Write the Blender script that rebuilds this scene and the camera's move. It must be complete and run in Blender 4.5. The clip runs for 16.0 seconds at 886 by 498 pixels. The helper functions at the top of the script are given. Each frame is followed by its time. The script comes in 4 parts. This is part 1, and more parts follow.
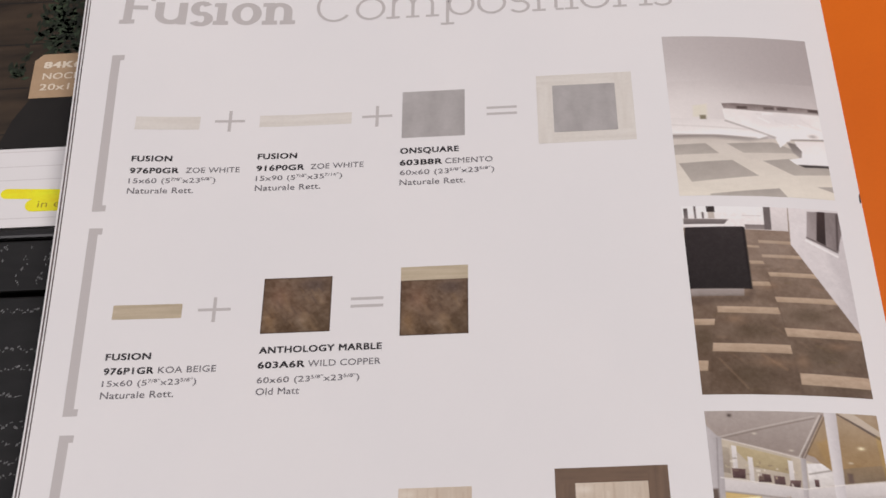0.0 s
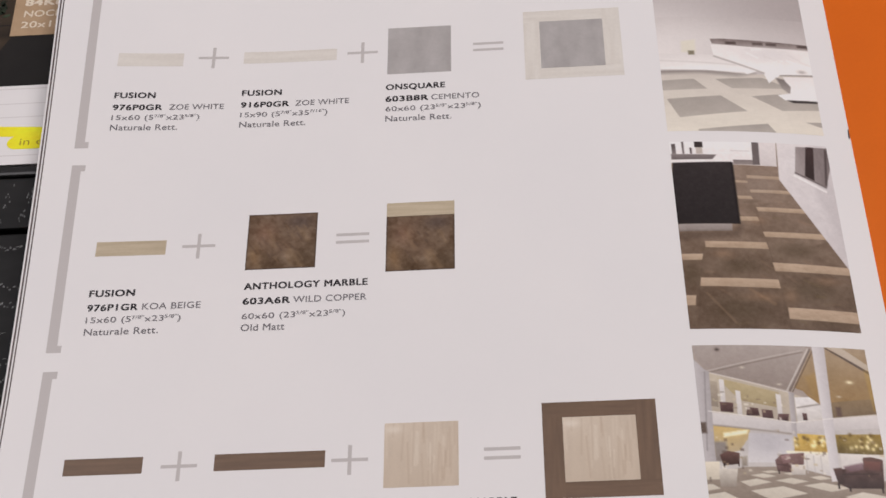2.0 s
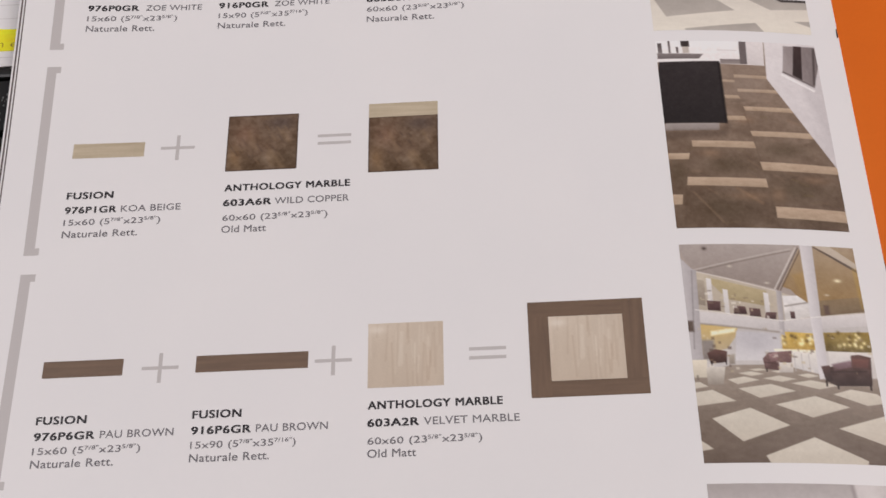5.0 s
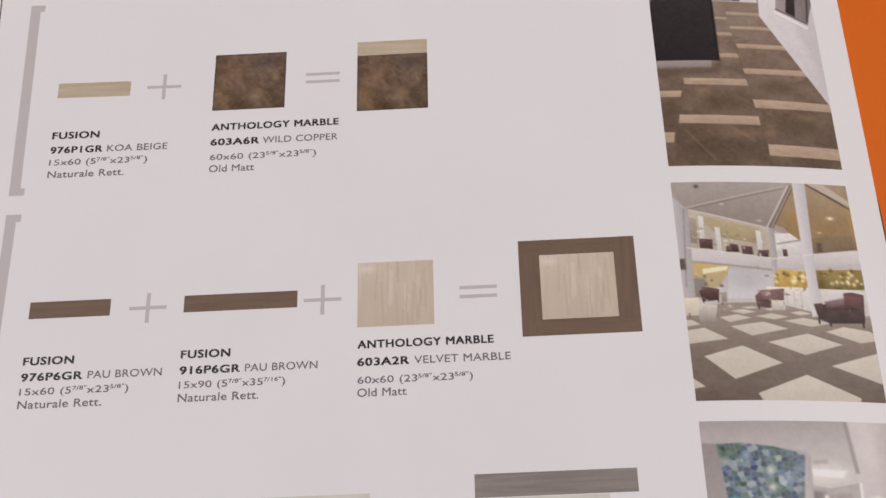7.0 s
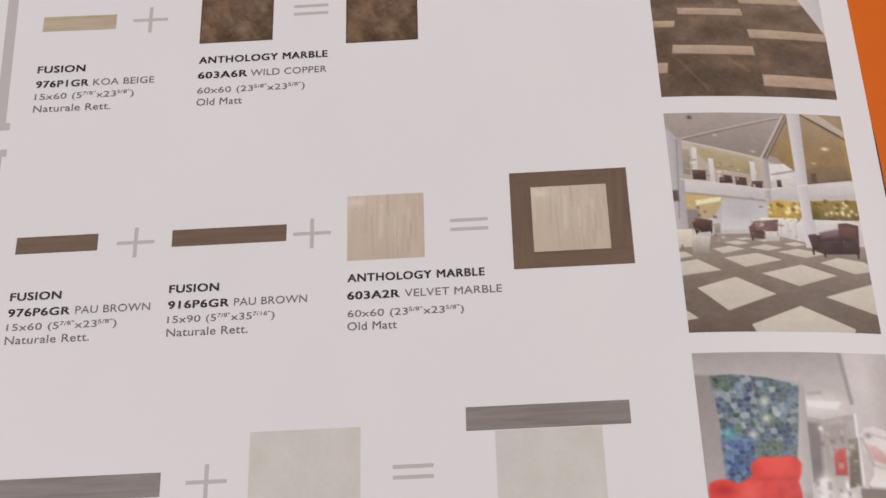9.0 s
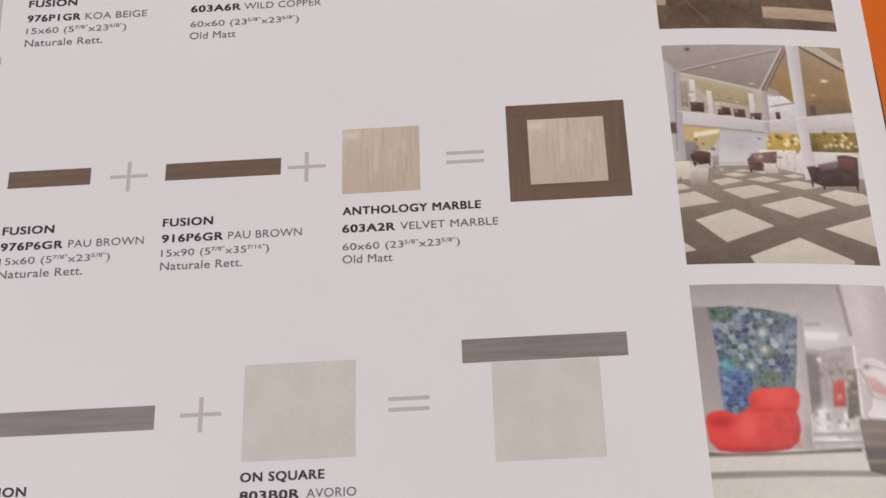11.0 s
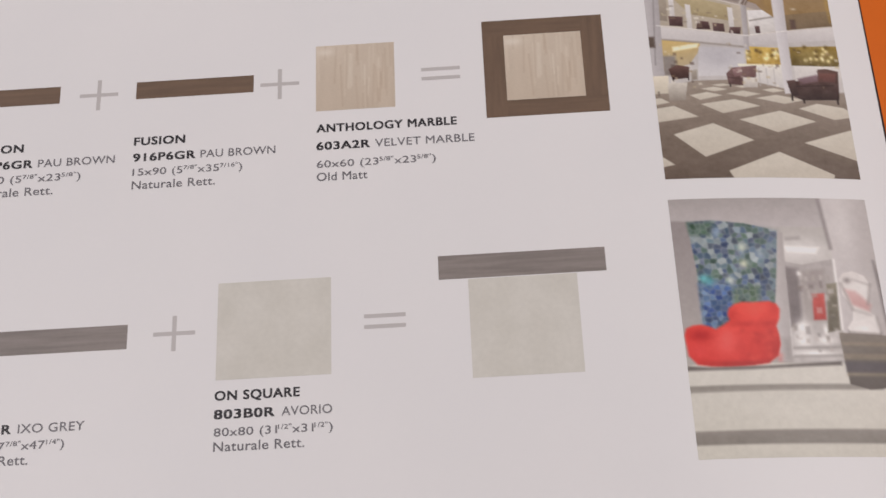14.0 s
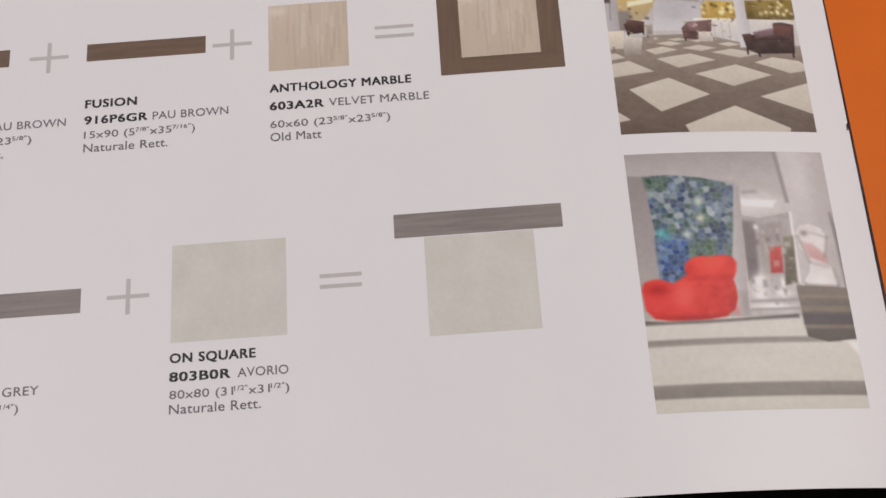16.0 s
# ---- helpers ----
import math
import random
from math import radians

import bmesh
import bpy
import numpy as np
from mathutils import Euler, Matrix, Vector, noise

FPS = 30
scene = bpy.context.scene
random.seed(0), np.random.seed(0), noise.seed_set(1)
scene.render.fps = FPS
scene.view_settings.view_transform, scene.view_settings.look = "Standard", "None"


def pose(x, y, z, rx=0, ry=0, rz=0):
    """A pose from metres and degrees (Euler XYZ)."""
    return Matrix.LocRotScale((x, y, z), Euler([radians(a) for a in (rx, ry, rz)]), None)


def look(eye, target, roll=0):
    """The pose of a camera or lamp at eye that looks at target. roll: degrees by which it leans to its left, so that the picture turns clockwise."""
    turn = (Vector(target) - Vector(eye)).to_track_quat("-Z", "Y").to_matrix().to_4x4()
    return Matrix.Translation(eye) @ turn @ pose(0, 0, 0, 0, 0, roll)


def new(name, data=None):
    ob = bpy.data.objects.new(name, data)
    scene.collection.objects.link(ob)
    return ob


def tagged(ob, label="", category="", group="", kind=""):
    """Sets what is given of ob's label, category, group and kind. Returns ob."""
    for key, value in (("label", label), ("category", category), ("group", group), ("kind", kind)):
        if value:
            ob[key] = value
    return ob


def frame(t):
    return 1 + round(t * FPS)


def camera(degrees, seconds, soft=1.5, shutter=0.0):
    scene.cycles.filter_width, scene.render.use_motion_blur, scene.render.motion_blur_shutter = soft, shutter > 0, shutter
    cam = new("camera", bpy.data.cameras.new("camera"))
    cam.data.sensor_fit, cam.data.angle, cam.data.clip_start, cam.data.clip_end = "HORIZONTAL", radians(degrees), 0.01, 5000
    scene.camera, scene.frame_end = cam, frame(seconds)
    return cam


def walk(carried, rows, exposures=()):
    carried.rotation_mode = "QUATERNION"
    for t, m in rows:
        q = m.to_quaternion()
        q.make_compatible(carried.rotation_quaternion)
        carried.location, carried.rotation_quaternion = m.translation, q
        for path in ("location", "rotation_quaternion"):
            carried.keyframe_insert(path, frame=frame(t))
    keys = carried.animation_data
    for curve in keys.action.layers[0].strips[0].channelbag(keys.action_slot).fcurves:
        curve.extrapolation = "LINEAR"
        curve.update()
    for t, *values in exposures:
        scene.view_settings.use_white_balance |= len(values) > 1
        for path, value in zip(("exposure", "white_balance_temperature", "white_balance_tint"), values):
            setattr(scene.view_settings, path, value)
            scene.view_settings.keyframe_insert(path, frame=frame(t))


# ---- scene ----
cam = camera(29.97, 16.0, soft=1.6)
# seconds, eye, way of looking, roll
PATH = [
    (0.0, 0.03629, -0.20244, 0.35900, -0.06004, 0.62964, -0.77456, -6.74),
    (0.5, 0.03636, -0.20320, 0.35743, -0.05896, 0.62537, -0.77810, -6.70),
    (1.0, 0.03636, -0.20396, 0.35581, -0.05793, 0.62007, -0.78240, -6.67),
    (1.5, 0.03633, -0.20462, 0.35429, -0.05648, 0.61558, -0.78605, -6.64),
    (2.0, 0.03631, -0.20525, 0.35268, -0.05394, 0.61041, -0.79024, -6.53),
    (2.5, 0.03617, -0.20584, 0.35105, -0.05044, 0.60565, -0.79413, -6.40),
    (3.0, 0.03563, -0.20646, 0.34929, -0.04813, 0.59965, -0.79881, -6.29),
    (3.5, 0.03521, -0.20703, 0.34761, -0.04599, 0.59387, -0.80325, -6.20),
    (4.0, 0.03482, -0.20755, 0.34609, -0.04437, 0.58815, -0.80753, -6.13),
    (6.5, 0.03330, -0.20930, 0.33996, -0.03776, 0.56166, -0.82650, -5.84),
    (7.0, 0.03332, -0.20956, 0.33869, -0.03615, 0.55513, -0.83097, -5.81),
    (7.5, 0.03339, -0.20965, 0.33737, -0.03546, 0.54869, -0.83527, -5.84),
    (8.0, 0.03366, -0.20971, 0.33606, -0.03545, 0.54174, -0.83980, -5.95),
    (8.5, 0.03426, -0.20994, 0.33487, -0.03586, 0.53554, -0.84375, -6.12),
    (9.0, 0.03480, -0.21038, 0.33347, -0.03678, 0.52869, -0.84802, -6.32),
    (9.5, 0.03518, -0.21118, 0.33212, -0.03750, 0.52390, -0.85095, -6.51),
    (12.0, 0.03535, -0.21606, 0.32495, -0.03817, 0.50036, -0.86497, -6.79),
    (12.5, 0.03547, -0.21683, 0.32381, -0.03731, 0.49740, -0.86672, -6.75),
    (13.0, 0.03549, -0.21744, 0.32257, -0.03563, 0.49274, -0.86945, -6.70),
    (13.5, 0.03553, -0.21778, 0.32134, -0.03326, 0.48790, -0.87226, -6.59),
    (14.0, 0.03614, -0.21813, 0.32025, -0.02918, 0.48206, -0.87565, -6.38),
    (14.5, 0.03675, -0.21852, 0.31929, -0.02490, 0.47724, -0.87842, -6.17),
    (15.0, 0.03746, -0.21896, 0.31840, -0.02061, 0.47354, -0.88053, -5.97),
    (15.5, 0.03832, -0.21946, 0.31749, -0.01641, 0.47060, -0.88219, -5.73),
    (16.0, 0.03897, -0.22010, 0.31658, -0.01268, 0.46759, -0.88385, -5.54),
]
walk(cam, [(t, look((x, y, z), (x + a, y + b, z + c), r)) for t, x, y, z, a, b, c, r in PATH], [(0.0, -0.03), (8.0, -0.08), (16.0, -0.13)])

# ---- light ----
world = bpy.data.worlds.new("world")
scene.world = world
world.use_nodes = True
world.node_tree.nodes["Background"].inputs["Color"].default_value = (0.9, 0.95, 1.0, 1)
world.node_tree.nodes["Background"].inputs["Strength"].default_value = 0.3


def area_lamp(name, x, y, z, tx, ty, size_x, size_y, watts, colour):
    data = bpy.data.lights.new(name, "AREA")
    data.shape, data.size, data.size_y, data.energy, data.color = "RECTANGLE", size_x, size_y, watts, colour
    ob = new(name, data)
    ob.matrix_world = look((x, y, z), (tx, ty, 0))
    return ob


area_lamp("ceiling_lamp", -0.75, 0.45, 1.80, -0.65, 0.38, 0.6, 1.2, 17.2, (0.99, 0.936, 0.972))
area_lamp("ceiling_lamp", 1.0, 0.50, 1.80, 0.9, 0.42, 0.6, 1.2, 23.5, (1.0, 0.924, 0.908))

# ---- materials ----
CM = 0.01


def lin(c):
    return c / 12.92 if c <= 0.04045 else ((c + 0.055) / 1.055) ** 2.4


def ink(r, g, b):
    """Base colour of a print from its sRGB look on the page."""
    return (min(0.86, lin(r / 255) * 1.28), min(0.86, lin(g / 255) * 1.33), min(0.86, lin(b / 255) * 1.33), 1)


MATS = {}


def stuff(name, one, two=None, scale=(1, 1), ramp=(0.3, 0.7), rough=0.4, detail=6, grad=None, bump=0.0, coords="UV", warp=0.0, fine=0.06):
    """Two colours mixed by noise over the page's centimetres; grad: (third colour, axis, from, to)."""
    if name in MATS:
        return MATS[name]
    m = bpy.data.materials.new(name)
    m.use_nodes = True
    nt = m.node_tree
    bsdf = nt.nodes["Principled BSDF"]
    bsdf.inputs["Roughness"].default_value = rough
    bsdf.inputs["Specular IOR Level"].default_value = 0.25
    tc = nt.nodes.new("ShaderNodeTexCoord")
    mp = nt.nodes.new("ShaderNodeMapping")
    mp.inputs["Scale"].default_value = (scale[0], scale[1], 1 if len(scale) < 3 else scale[2])
    nt.links.new(tc.outputs[coords], mp.inputs["Vector"])
    nz = nt.nodes.new("ShaderNodeTexNoise")
    nz.inputs["Scale"].default_value, nz.inputs["Detail"].default_value = 1.0, detail
    nz.inputs["Distortion"].default_value = warp
    nt.links.new(mp.outputs["Vector"], nz.inputs["Vector"])
    cr = nt.nodes.new("ShaderNodeValToRGB")
    cr.color_ramp.elements[0].position, cr.color_ramp.elements[1].position = ramp
    cr.color_ramp.elements[0].color, cr.color_ramp.elements[1].color = two or one, one
    nt.links.new(nz.outputs["Fac"], cr.inputs["Fac"])
    colour = cr.outputs["Color"]
    if grad:
        third, axis, lo, hi = grad
        sep = nt.nodes.new("ShaderNodeSeparateXYZ")
        nt.links.new(tc.outputs[coords], sep.inputs["Vector"])
        mr = nt.nodes.new("ShaderNodeMapRange")
        mr.interpolation_type = "SMOOTHSTEP"
        mr.inputs["From Min"].default_value, mr.inputs["From Max"].default_value = lo, hi
        nt.links.new(sep.outputs[axis], mr.inputs["Value"])
        mix = nt.nodes.new("ShaderNodeMix")
        mix.data_type = "RGBA"
        nt.links.new(mr.outputs["Result"], mix.inputs["Factor"])
        nt.links.new(colour, mix.inputs["A"])
        mix.inputs["B"].default_value = third
        colour = mix.outputs["Result"]
    n2 = nt.nodes.new("ShaderNodeTexNoise")
    n2.inputs["Scale"].default_value, n2.inputs["Detail"].default_value = 9.0 if coords == "UV" else 300.0, 3
    nt.links.new(tc.outputs[coords], n2.inputs["Vector"])
    m2 = nt.nodes.new("ShaderNodeMapRange")
    m2.inputs["To Min"].default_value, m2.inputs["To Max"].default_value = 1 - fine, 1 + fine
    nt.links.new(n2.outputs["Fac"], m2.inputs["Value"])
    hs = nt.nodes.new("ShaderNodeHueSaturation")
    nt.links.new(m2.outputs["Result"], hs.inputs["Value"])
    nt.links.new(colour, hs.inputs["Color"])
    nt.links.new(hs.outputs["Color"], bsdf.inputs["Base Color"])
    if bump:
        bp = nt.nodes.new("ShaderNodeBump")
        bp.inputs["Strength"].default_value, bp.inputs["Distance"].default_value = bump, 0.0006
        nt.links.new(nz.outputs["Fac"], bp.inputs["Height"])
        nt.links.new(bp.outputs["Normal"], bsdf.inputs["Normal"])
    MATS[name] = m
    return m


PAPER = stuff("coated_paper", (0.80, 0.785, 0.785, 1), (0.775, 0.765, 0.77, 1), (0.25, 0.2), rough=0.38, fine=0.008)
GREY_INK = stuff("grey_ink", ink(171, 164, 163), rough=0.4, fine=0.02)
BLACK_INK = stuff("black_ink", ink(46, 43, 46), rough=0.4, fine=0.1)
TEXT_INK = stuff("dark_grey_ink", ink(100, 96, 100), rough=0.4, fine=0.1)

# ---- the page's shape ----


def clamp(a):
    return max(0.0, min(1.0, a))


def page_z(u, v):
    """Height of the open page in centimetres: flat, sinking to the gutter, a little lifted at its far outer corner."""
    return 2.0 - 0.02 * max(0.0, u - 6.5) ** 2 + 0.4 * clamp((-u - 3) / 5.5) ** 1.5 * clamp((v - 1) / 13) ** 1.2


def facing_z(u, v):
    d = u - 12.17
    return 1.315 + 0.75 * (1 - math.exp(-max(0.0, d) / 2.4))


def on_page(u, v, layer=0, height=page_z):
    return Vector((u * CM, v * CM, height(u, v) * CM + layer * 0.00002))


def link(name, bm, material, parent=None, label=""):
    me = bpy.data.meshes.new(name)
    bm.to_mesh(me)
    bm.free()
    me.materials.append(material)
    ob = new(name, me)
    ob.parent = parent
    if label:
        ob["label"] = label
    return ob


part = link


def thing(name, label, category, group="", kind="", at=(0, 0, 0)):
    ob = new(name)
    ob.location = at
    ob.empty_display_size = 0.02
    return tagged(ob, label, category, group, kind)


def shape(name, loops, material, parent, layer=1, height=page_z, label=""):
    """Flat print on the page from outlines in centimetres, cut finely so that it follows the paper."""
    bm = bmesh.new()
    for n, points in enumerate(loops):
        bm.faces.new([bm.verts.new((p[0], p[1], (n % 7) * 0.1)) for p in points])
    us = [v.co.x for v in bm.verts]
    lo, hi = min(us), max(us)
    if hi > 6.5 or lo < -3:
        k = math.ceil(lo / 0.25)
        while k * 0.25 < hi:
            geom = bm.verts[:] + bm.edges[:] + bm.faces[:]
            bmesh.ops.bisect_plane(bm, geom=geom, plane_co=(k * 0.25, 0, 0), plane_no=(1, 0, 0), dist=1e-5)
            k += 1
    if lo < -3:
        vs = [v.co.y for v in bm.verts]
        k = math.ceil(min(vs))
        while k < max(vs):
            geom = bm.verts[:] + bm.edges[:] + bm.faces[:]
            bmesh.ops.bisect_plane(bm, geom=geom, plane_co=(0, k, 0), plane_no=(0, 1, 0), dist=1e-5)
            k += 1
    uv = bm.loops.layers.uv.new("page")
    for f in bm.faces:
        for l in f.loops:
            l[uv].uv = l.vert.co.xy
    for v in bm.verts:
        v.co = on_page(v.co.x, v.co.y, layer + v.co.z, height)
    bmesh.ops.recalc_face_normals(bm, faces=bm.faces[:])
    for f in bm.faces:
        if f.normal.z < 0:
            f.normal_flip()
        f.smooth = True
    return link(name, bm, material, parent, label)


def rect(u0, v0, u1, v1):
    return [(u0, v0), (u1, v0), (u1, v1), (u0, v1)]


def sheet(name, u0, u1, v0, v1, material, parent, height, thick=0.012, step=0.25, edge=None, label=""):
    """A leaf of paper with thickness; edge(v, right) moves its side edges."""
    bm = bmesh.new()
    nu, nv = max(2, round((u1 - u0) / step)), max(2, round((v1 - v0) / (step * 2)))
    uv = bm.loops.layers.uv.new("page")
    sides, flat = [], {}
    for drop in (0, thick):
        g = []
        for i in range(nu + 1):
            row = []
            for j in range(nv + 1):
                v = v0 + (v1 - v0) * j / nv
                a, b = (u0, u1) if edge is None else edge(u0, u1, v)
                u = a + (b - a) * i / nu
                p = bm.verts.new((u * CM, v * CM, (height(u, v) - drop) * CM))
                flat[p] = (u, v)
                row.append(p)
            g.append(row)
        sides.append(g)
    top, low = sides
    for i in range(nu):
        for j in range(nv):
            bm.faces.new((top[i][j], top[i + 1][j], top[i + 1][j + 1], top[i][j + 1])).smooth = True
            bm.faces.new((low[i][j + 1], low[i + 1][j + 1], low[i + 1][j], low[i][j])).smooth = True
    def side(*corners):
        made = [bm.verts.new(c.co) for c in corners]
        for a, b in zip(made, corners):
            flat[a] = flat[b]
        bm.faces.new(made)

    for i in range(nu):
        side(top[i + 1][0], top[i][0], low[i][0], low[i + 1][0])
        side(top[i][nv], top[i + 1][nv], low[i + 1][nv], low[i][nv])
    for j in range(nv):
        side(top[0][j], top[0][j + 1], low[0][j + 1], low[0][j])
        side(top[nu][j + 1], top[nu][j], low[nu][j], low[nu][j + 1])
    for f in bm.faces:
        for l in f.loops:
            l[uv].uv = flat[l.vert]
    return link(name, bm, material, parent, label)


def box(name, x0, x1, y0, y1, z0, z1, material, parent=None, bevel=0.0, label=""):
    bm = bmesh.new()
    bmesh.ops.create_cube(bm, size=1)
    for v in bm.verts:
        v.co = ((x0 + x1) / 2 + v.co.x * (x1 - x0), (y0 + y1) / 2 + v.co.y * (y1 - y0), (z0 + z1) / 2 + v.co.z * (z1 - z0))
    if bevel:
        bmesh.ops.bevel(bm, geom=bm.edges[:], offset=bevel, segments=2, affect="EDGES", profile=0.6)
    return link(name, bm, material, parent, label)


def glyphs(body, bold=0.0):
    """Outline mesh of a word in the built-in font: vertices and faces, and its extent."""
    cu = bpy.data.curves.new("word", "FONT")
    cu.body, cu.size, cu.resolution_u, cu.space_character = body, 1.0, 4, 1.1 if bold > 0.01 else 1.04
    ob = bpy.data.objects.new("word", cu)
    scene.collection.objects.link(ob)
    dg = bpy.context.evaluated_depsgraph_get()
    me = ob.evaluated_get(dg).to_mesh()
    verts = [(v.co.x, v.co.y) for v in me.vertices]
    faces = [tuple(p.vertices) for p in me.polygons]
    ob.evaluated_get(dg).to_mesh_clear()
    bpy.data.objects.remove(ob)
    bpy.data.curves.remove(cu)
    return verts, faces


CAP = 0.70


def words(name, body, u, v, w, h, material, parent, bold=0.0, layer=2, height=page_z, label=""):
    """A line of writing with its left end at (u, v), w wide, capitals h high. Pieces between carets are raised and small."""
    pen, verts, faces = 0.0, [], []
    for n, piece in enumerate(body.split("^")):
        if not piece:
            continue
        k, up = (0.58, 0.34) if n % 2 else (1.0, 0.0)
        vs, fs = glyphs(piece, bold)
        lo, hi = min(p[0] for p in vs), max(p[0] for p in vs)
        base = len(verts)
        verts += [(pen + (p[0] - lo) * k, p[1] * k + up) for p in vs]
        faces += [tuple(i + base for i in f) for f in fs]
        pen += (hi - lo) * k + 0.07
    wide = max(p[0] for p in verts)
    bm = bmesh.new()
    uv = bm.loops.layers.uv.new("page")
    prints = [(0, 0)] if bold <= 0 else [(-bold, -bold * 0.6), (bold, -bold * 0.6), (bold, bold * 0.6), (-bold, bold * 0.6)]
    for n, (dx, dy) in enumerate(prints):
        made = [bm.verts.new((u + (x + dx) * w / wide, v + (y + dy) * h / CAP, n * 0.5)) for x, y in verts]
        for f in faces:
            try:
                bm.faces.new([made[i] for i in f])
            except ValueError:
                pass
    for f in bm.faces:
        for l in f.loops:
            l[uv].uv = l.vert.co.xy
        f.smooth = True
    for p in bm.verts:
        p.co = on_page(p.co.x, p.co.y, layer + p.co.z, height)
    bm.normal_update()
    for f in bm.faces:
        if f.normal.z < 0:
            f.normal_flip()
    return link(name, bm, material, parent, label)


# ---- room ----
plaster = stuff("white_plaster", (0.78, 0.76, 0.74, 1), (0.72, 0.70, 0.68, 1), (6, 6, 6), rough=0.8, coords="Object")
carpet = stuff("grey_carpet", (0.22, 0.20, 0.19, 1), (0.12, 0.11, 0.11, 1), (60, 60, 60), rough=0.95, coords="Object")
for nm, b in (("floor", (-2.5, 2.5, -2.5, 2.5, -0.79, -0.74)), ("ceiling", (-2.5, 2.5, -2.5, 2.5, 1.86, 1.91)),
              ("wall_north", (-2.5, 2.5, 2.5, 2.6, -0.79, 1.91)), ("wall_south", (-2.5, 2.5, -2.6, -2.5, -0.79, 1.91)),
              ("wall_east", (2.5, 2.6, -2.6, 2.6, -0.79, 1.91)), ("wall_west", (-2.6, -2.5, -2.6, 2.6, -0.79, 1.91))):
    tagged(box(nm, *b, carpet if nm == "floor" else plaster), "plain indoor " + nm.split("_")[0] + " that closes the room", nm.split("_")[0], kind="structure")

black_desk = stuff("black_laminate", (0.030, 0.023, 0.021, 1), (0.018, 0.014, 0.013, 1), (40, 40, 40), rough=0.45, coords="Object", bump=0.1)
desk = thing("desk", "dark laminate desk under the open catalogue", "desk", at=(0, 0, 0))
box("desktop", -0.75, 0.75, -0.45, 0.45, -0.03, 0.0, black_desk, desk, 0.002)
for sx in (-0.7, 0.7):
    for sy in (-0.4, 0.4):
        box("leg", sx - 0.025, sx + 0.025, sy - 0.025, sy + 0.025, -0.74, -0.03, black_desk, desk, 0.002)

# ---- things that lie beside the catalogue ----
wood_print = stuff("printed_dark_wood", ink(60, 48, 38), ink(34, 28, 24), (0.35, 1.6), (0.3, 0.7), detail=8, warp=0.4)
shade_print = stuff("printed_black", ink(24, 22, 22), ink(32, 29, 28), (0.8, 0.5))
flat12 = lambda u, v: 1.2
brochure = thing("brochure", "brochure with dark wood floor picture above a white band", "brochure")
sheet("page", -33.0, -9.32, 9.42, 30.0, PAPER, brochure, flat12, 0.02, 1.0)
box("page_block", -0.329, -0.0935, 0.0945, 0.2995, 0.0002, 0.0117, PAPER, brochure)
picture = shape("picture", [rect(-33.0, 12.43, -9.33, 29.9)], wood_print, brochure, 1, flat12, "dark brown wood plank picture")
shape("printed_shade", [[(-12.2, 12.43), (-9.34, 12.43), (-9.34, 14.45), (-11.5, 14.45), (-11.9, 13.6)]], shade_print, picture, 2, flat12)
for k in range(4):
    shape("printed_joint", [rect(-33, 13.0 + k * 1.9, -9.34, 13.05 + k * 1.9)], shade_print, picture, 3, flat12)
leaf_inks = [stuff("printed_leaf_green", ink(38, 46, 34), ink(27, 32, 25), (3, 3)), stuff("printed_leaf_pale", ink(54, 64, 48), ink(38, 46, 34), (3, 3)),
             stuff("printed_leaf_dark", ink(34, 40, 30), ink(26, 28, 24), (3, 3))]
rng = random.Random(4)
for n in range(300):
    cu, cv = rng.gauss(-11.0, 0.38), rng.gauss(17.5, 0.75)
    if n > 276:
        cu, cv = rng.gauss(-12.05, 0.12), rng.gauss(15.7, 0.15)
    if cu > -9.5 or cv < 14.6:
        continue
    a, ln, wd = rng.uniform(0, 6.28), rng.uniform(0.10, 0.24), rng.uniform(0.04, 0.09)
    c, s = math.cos(a), math.sin(a)
    pts = [(cu + c * p * ln - s * q * wd, cv + s * p * ln + c * q * wd) for p, q in ((-1, 0), (-0.3, 1), (0.4, 0.8), (1, 0), (0.4, -0.8), (-0.3, -1))]
    shape("printed_leaf", [pts], leaf_inks[(0, 2, 1, 2, 0)[n % 5]], picture, 4 + n % 3, flat12)
tag_ink = stuff("kraft_tag", ink(160, 134, 108), ink(150, 124, 98), (2, 2), rough=0.5)
white_ink = stuff("white_ink", ink(200, 186, 170))
tag = shape("price_tag", [[(-11.56, 14.46), (-9.34, 14.46), (-9.34, 16.32), (-11.36, 16.32), (-11.6, 16.05)]], tag_ink, brochure, 8, flat12, "tan kraft tag with white writing")
words("text_line", "84K6", -11.27, 15.72, 1.14, 0.26, white_ink, tag, 0.04, 9, flat12)
words("text_line", "NOCE", -11.25, 15.24, 1.12, 0.26, white_ink, tag, 0.01, 9, flat12)
words("text_line", "20x12", -11.28, 14.78, 1.24, 0.26, white_ink, tag, 0.01, 9, flat12)
hairline = stuff("hairline_ink", ink(190, 184, 184))
for lv in (12.3, 11.72, 11.2, 9.75):
    shape("rule_line", [rect(-33, lv - 0.015, -10.0, lv + 0.015)], hairline, brochure, 1, flat12)
yellow = stuff("yellow_highlighter", ink(236, 214, 40), ink(222, 196, 30), (1.2, 4), rough=0.5)


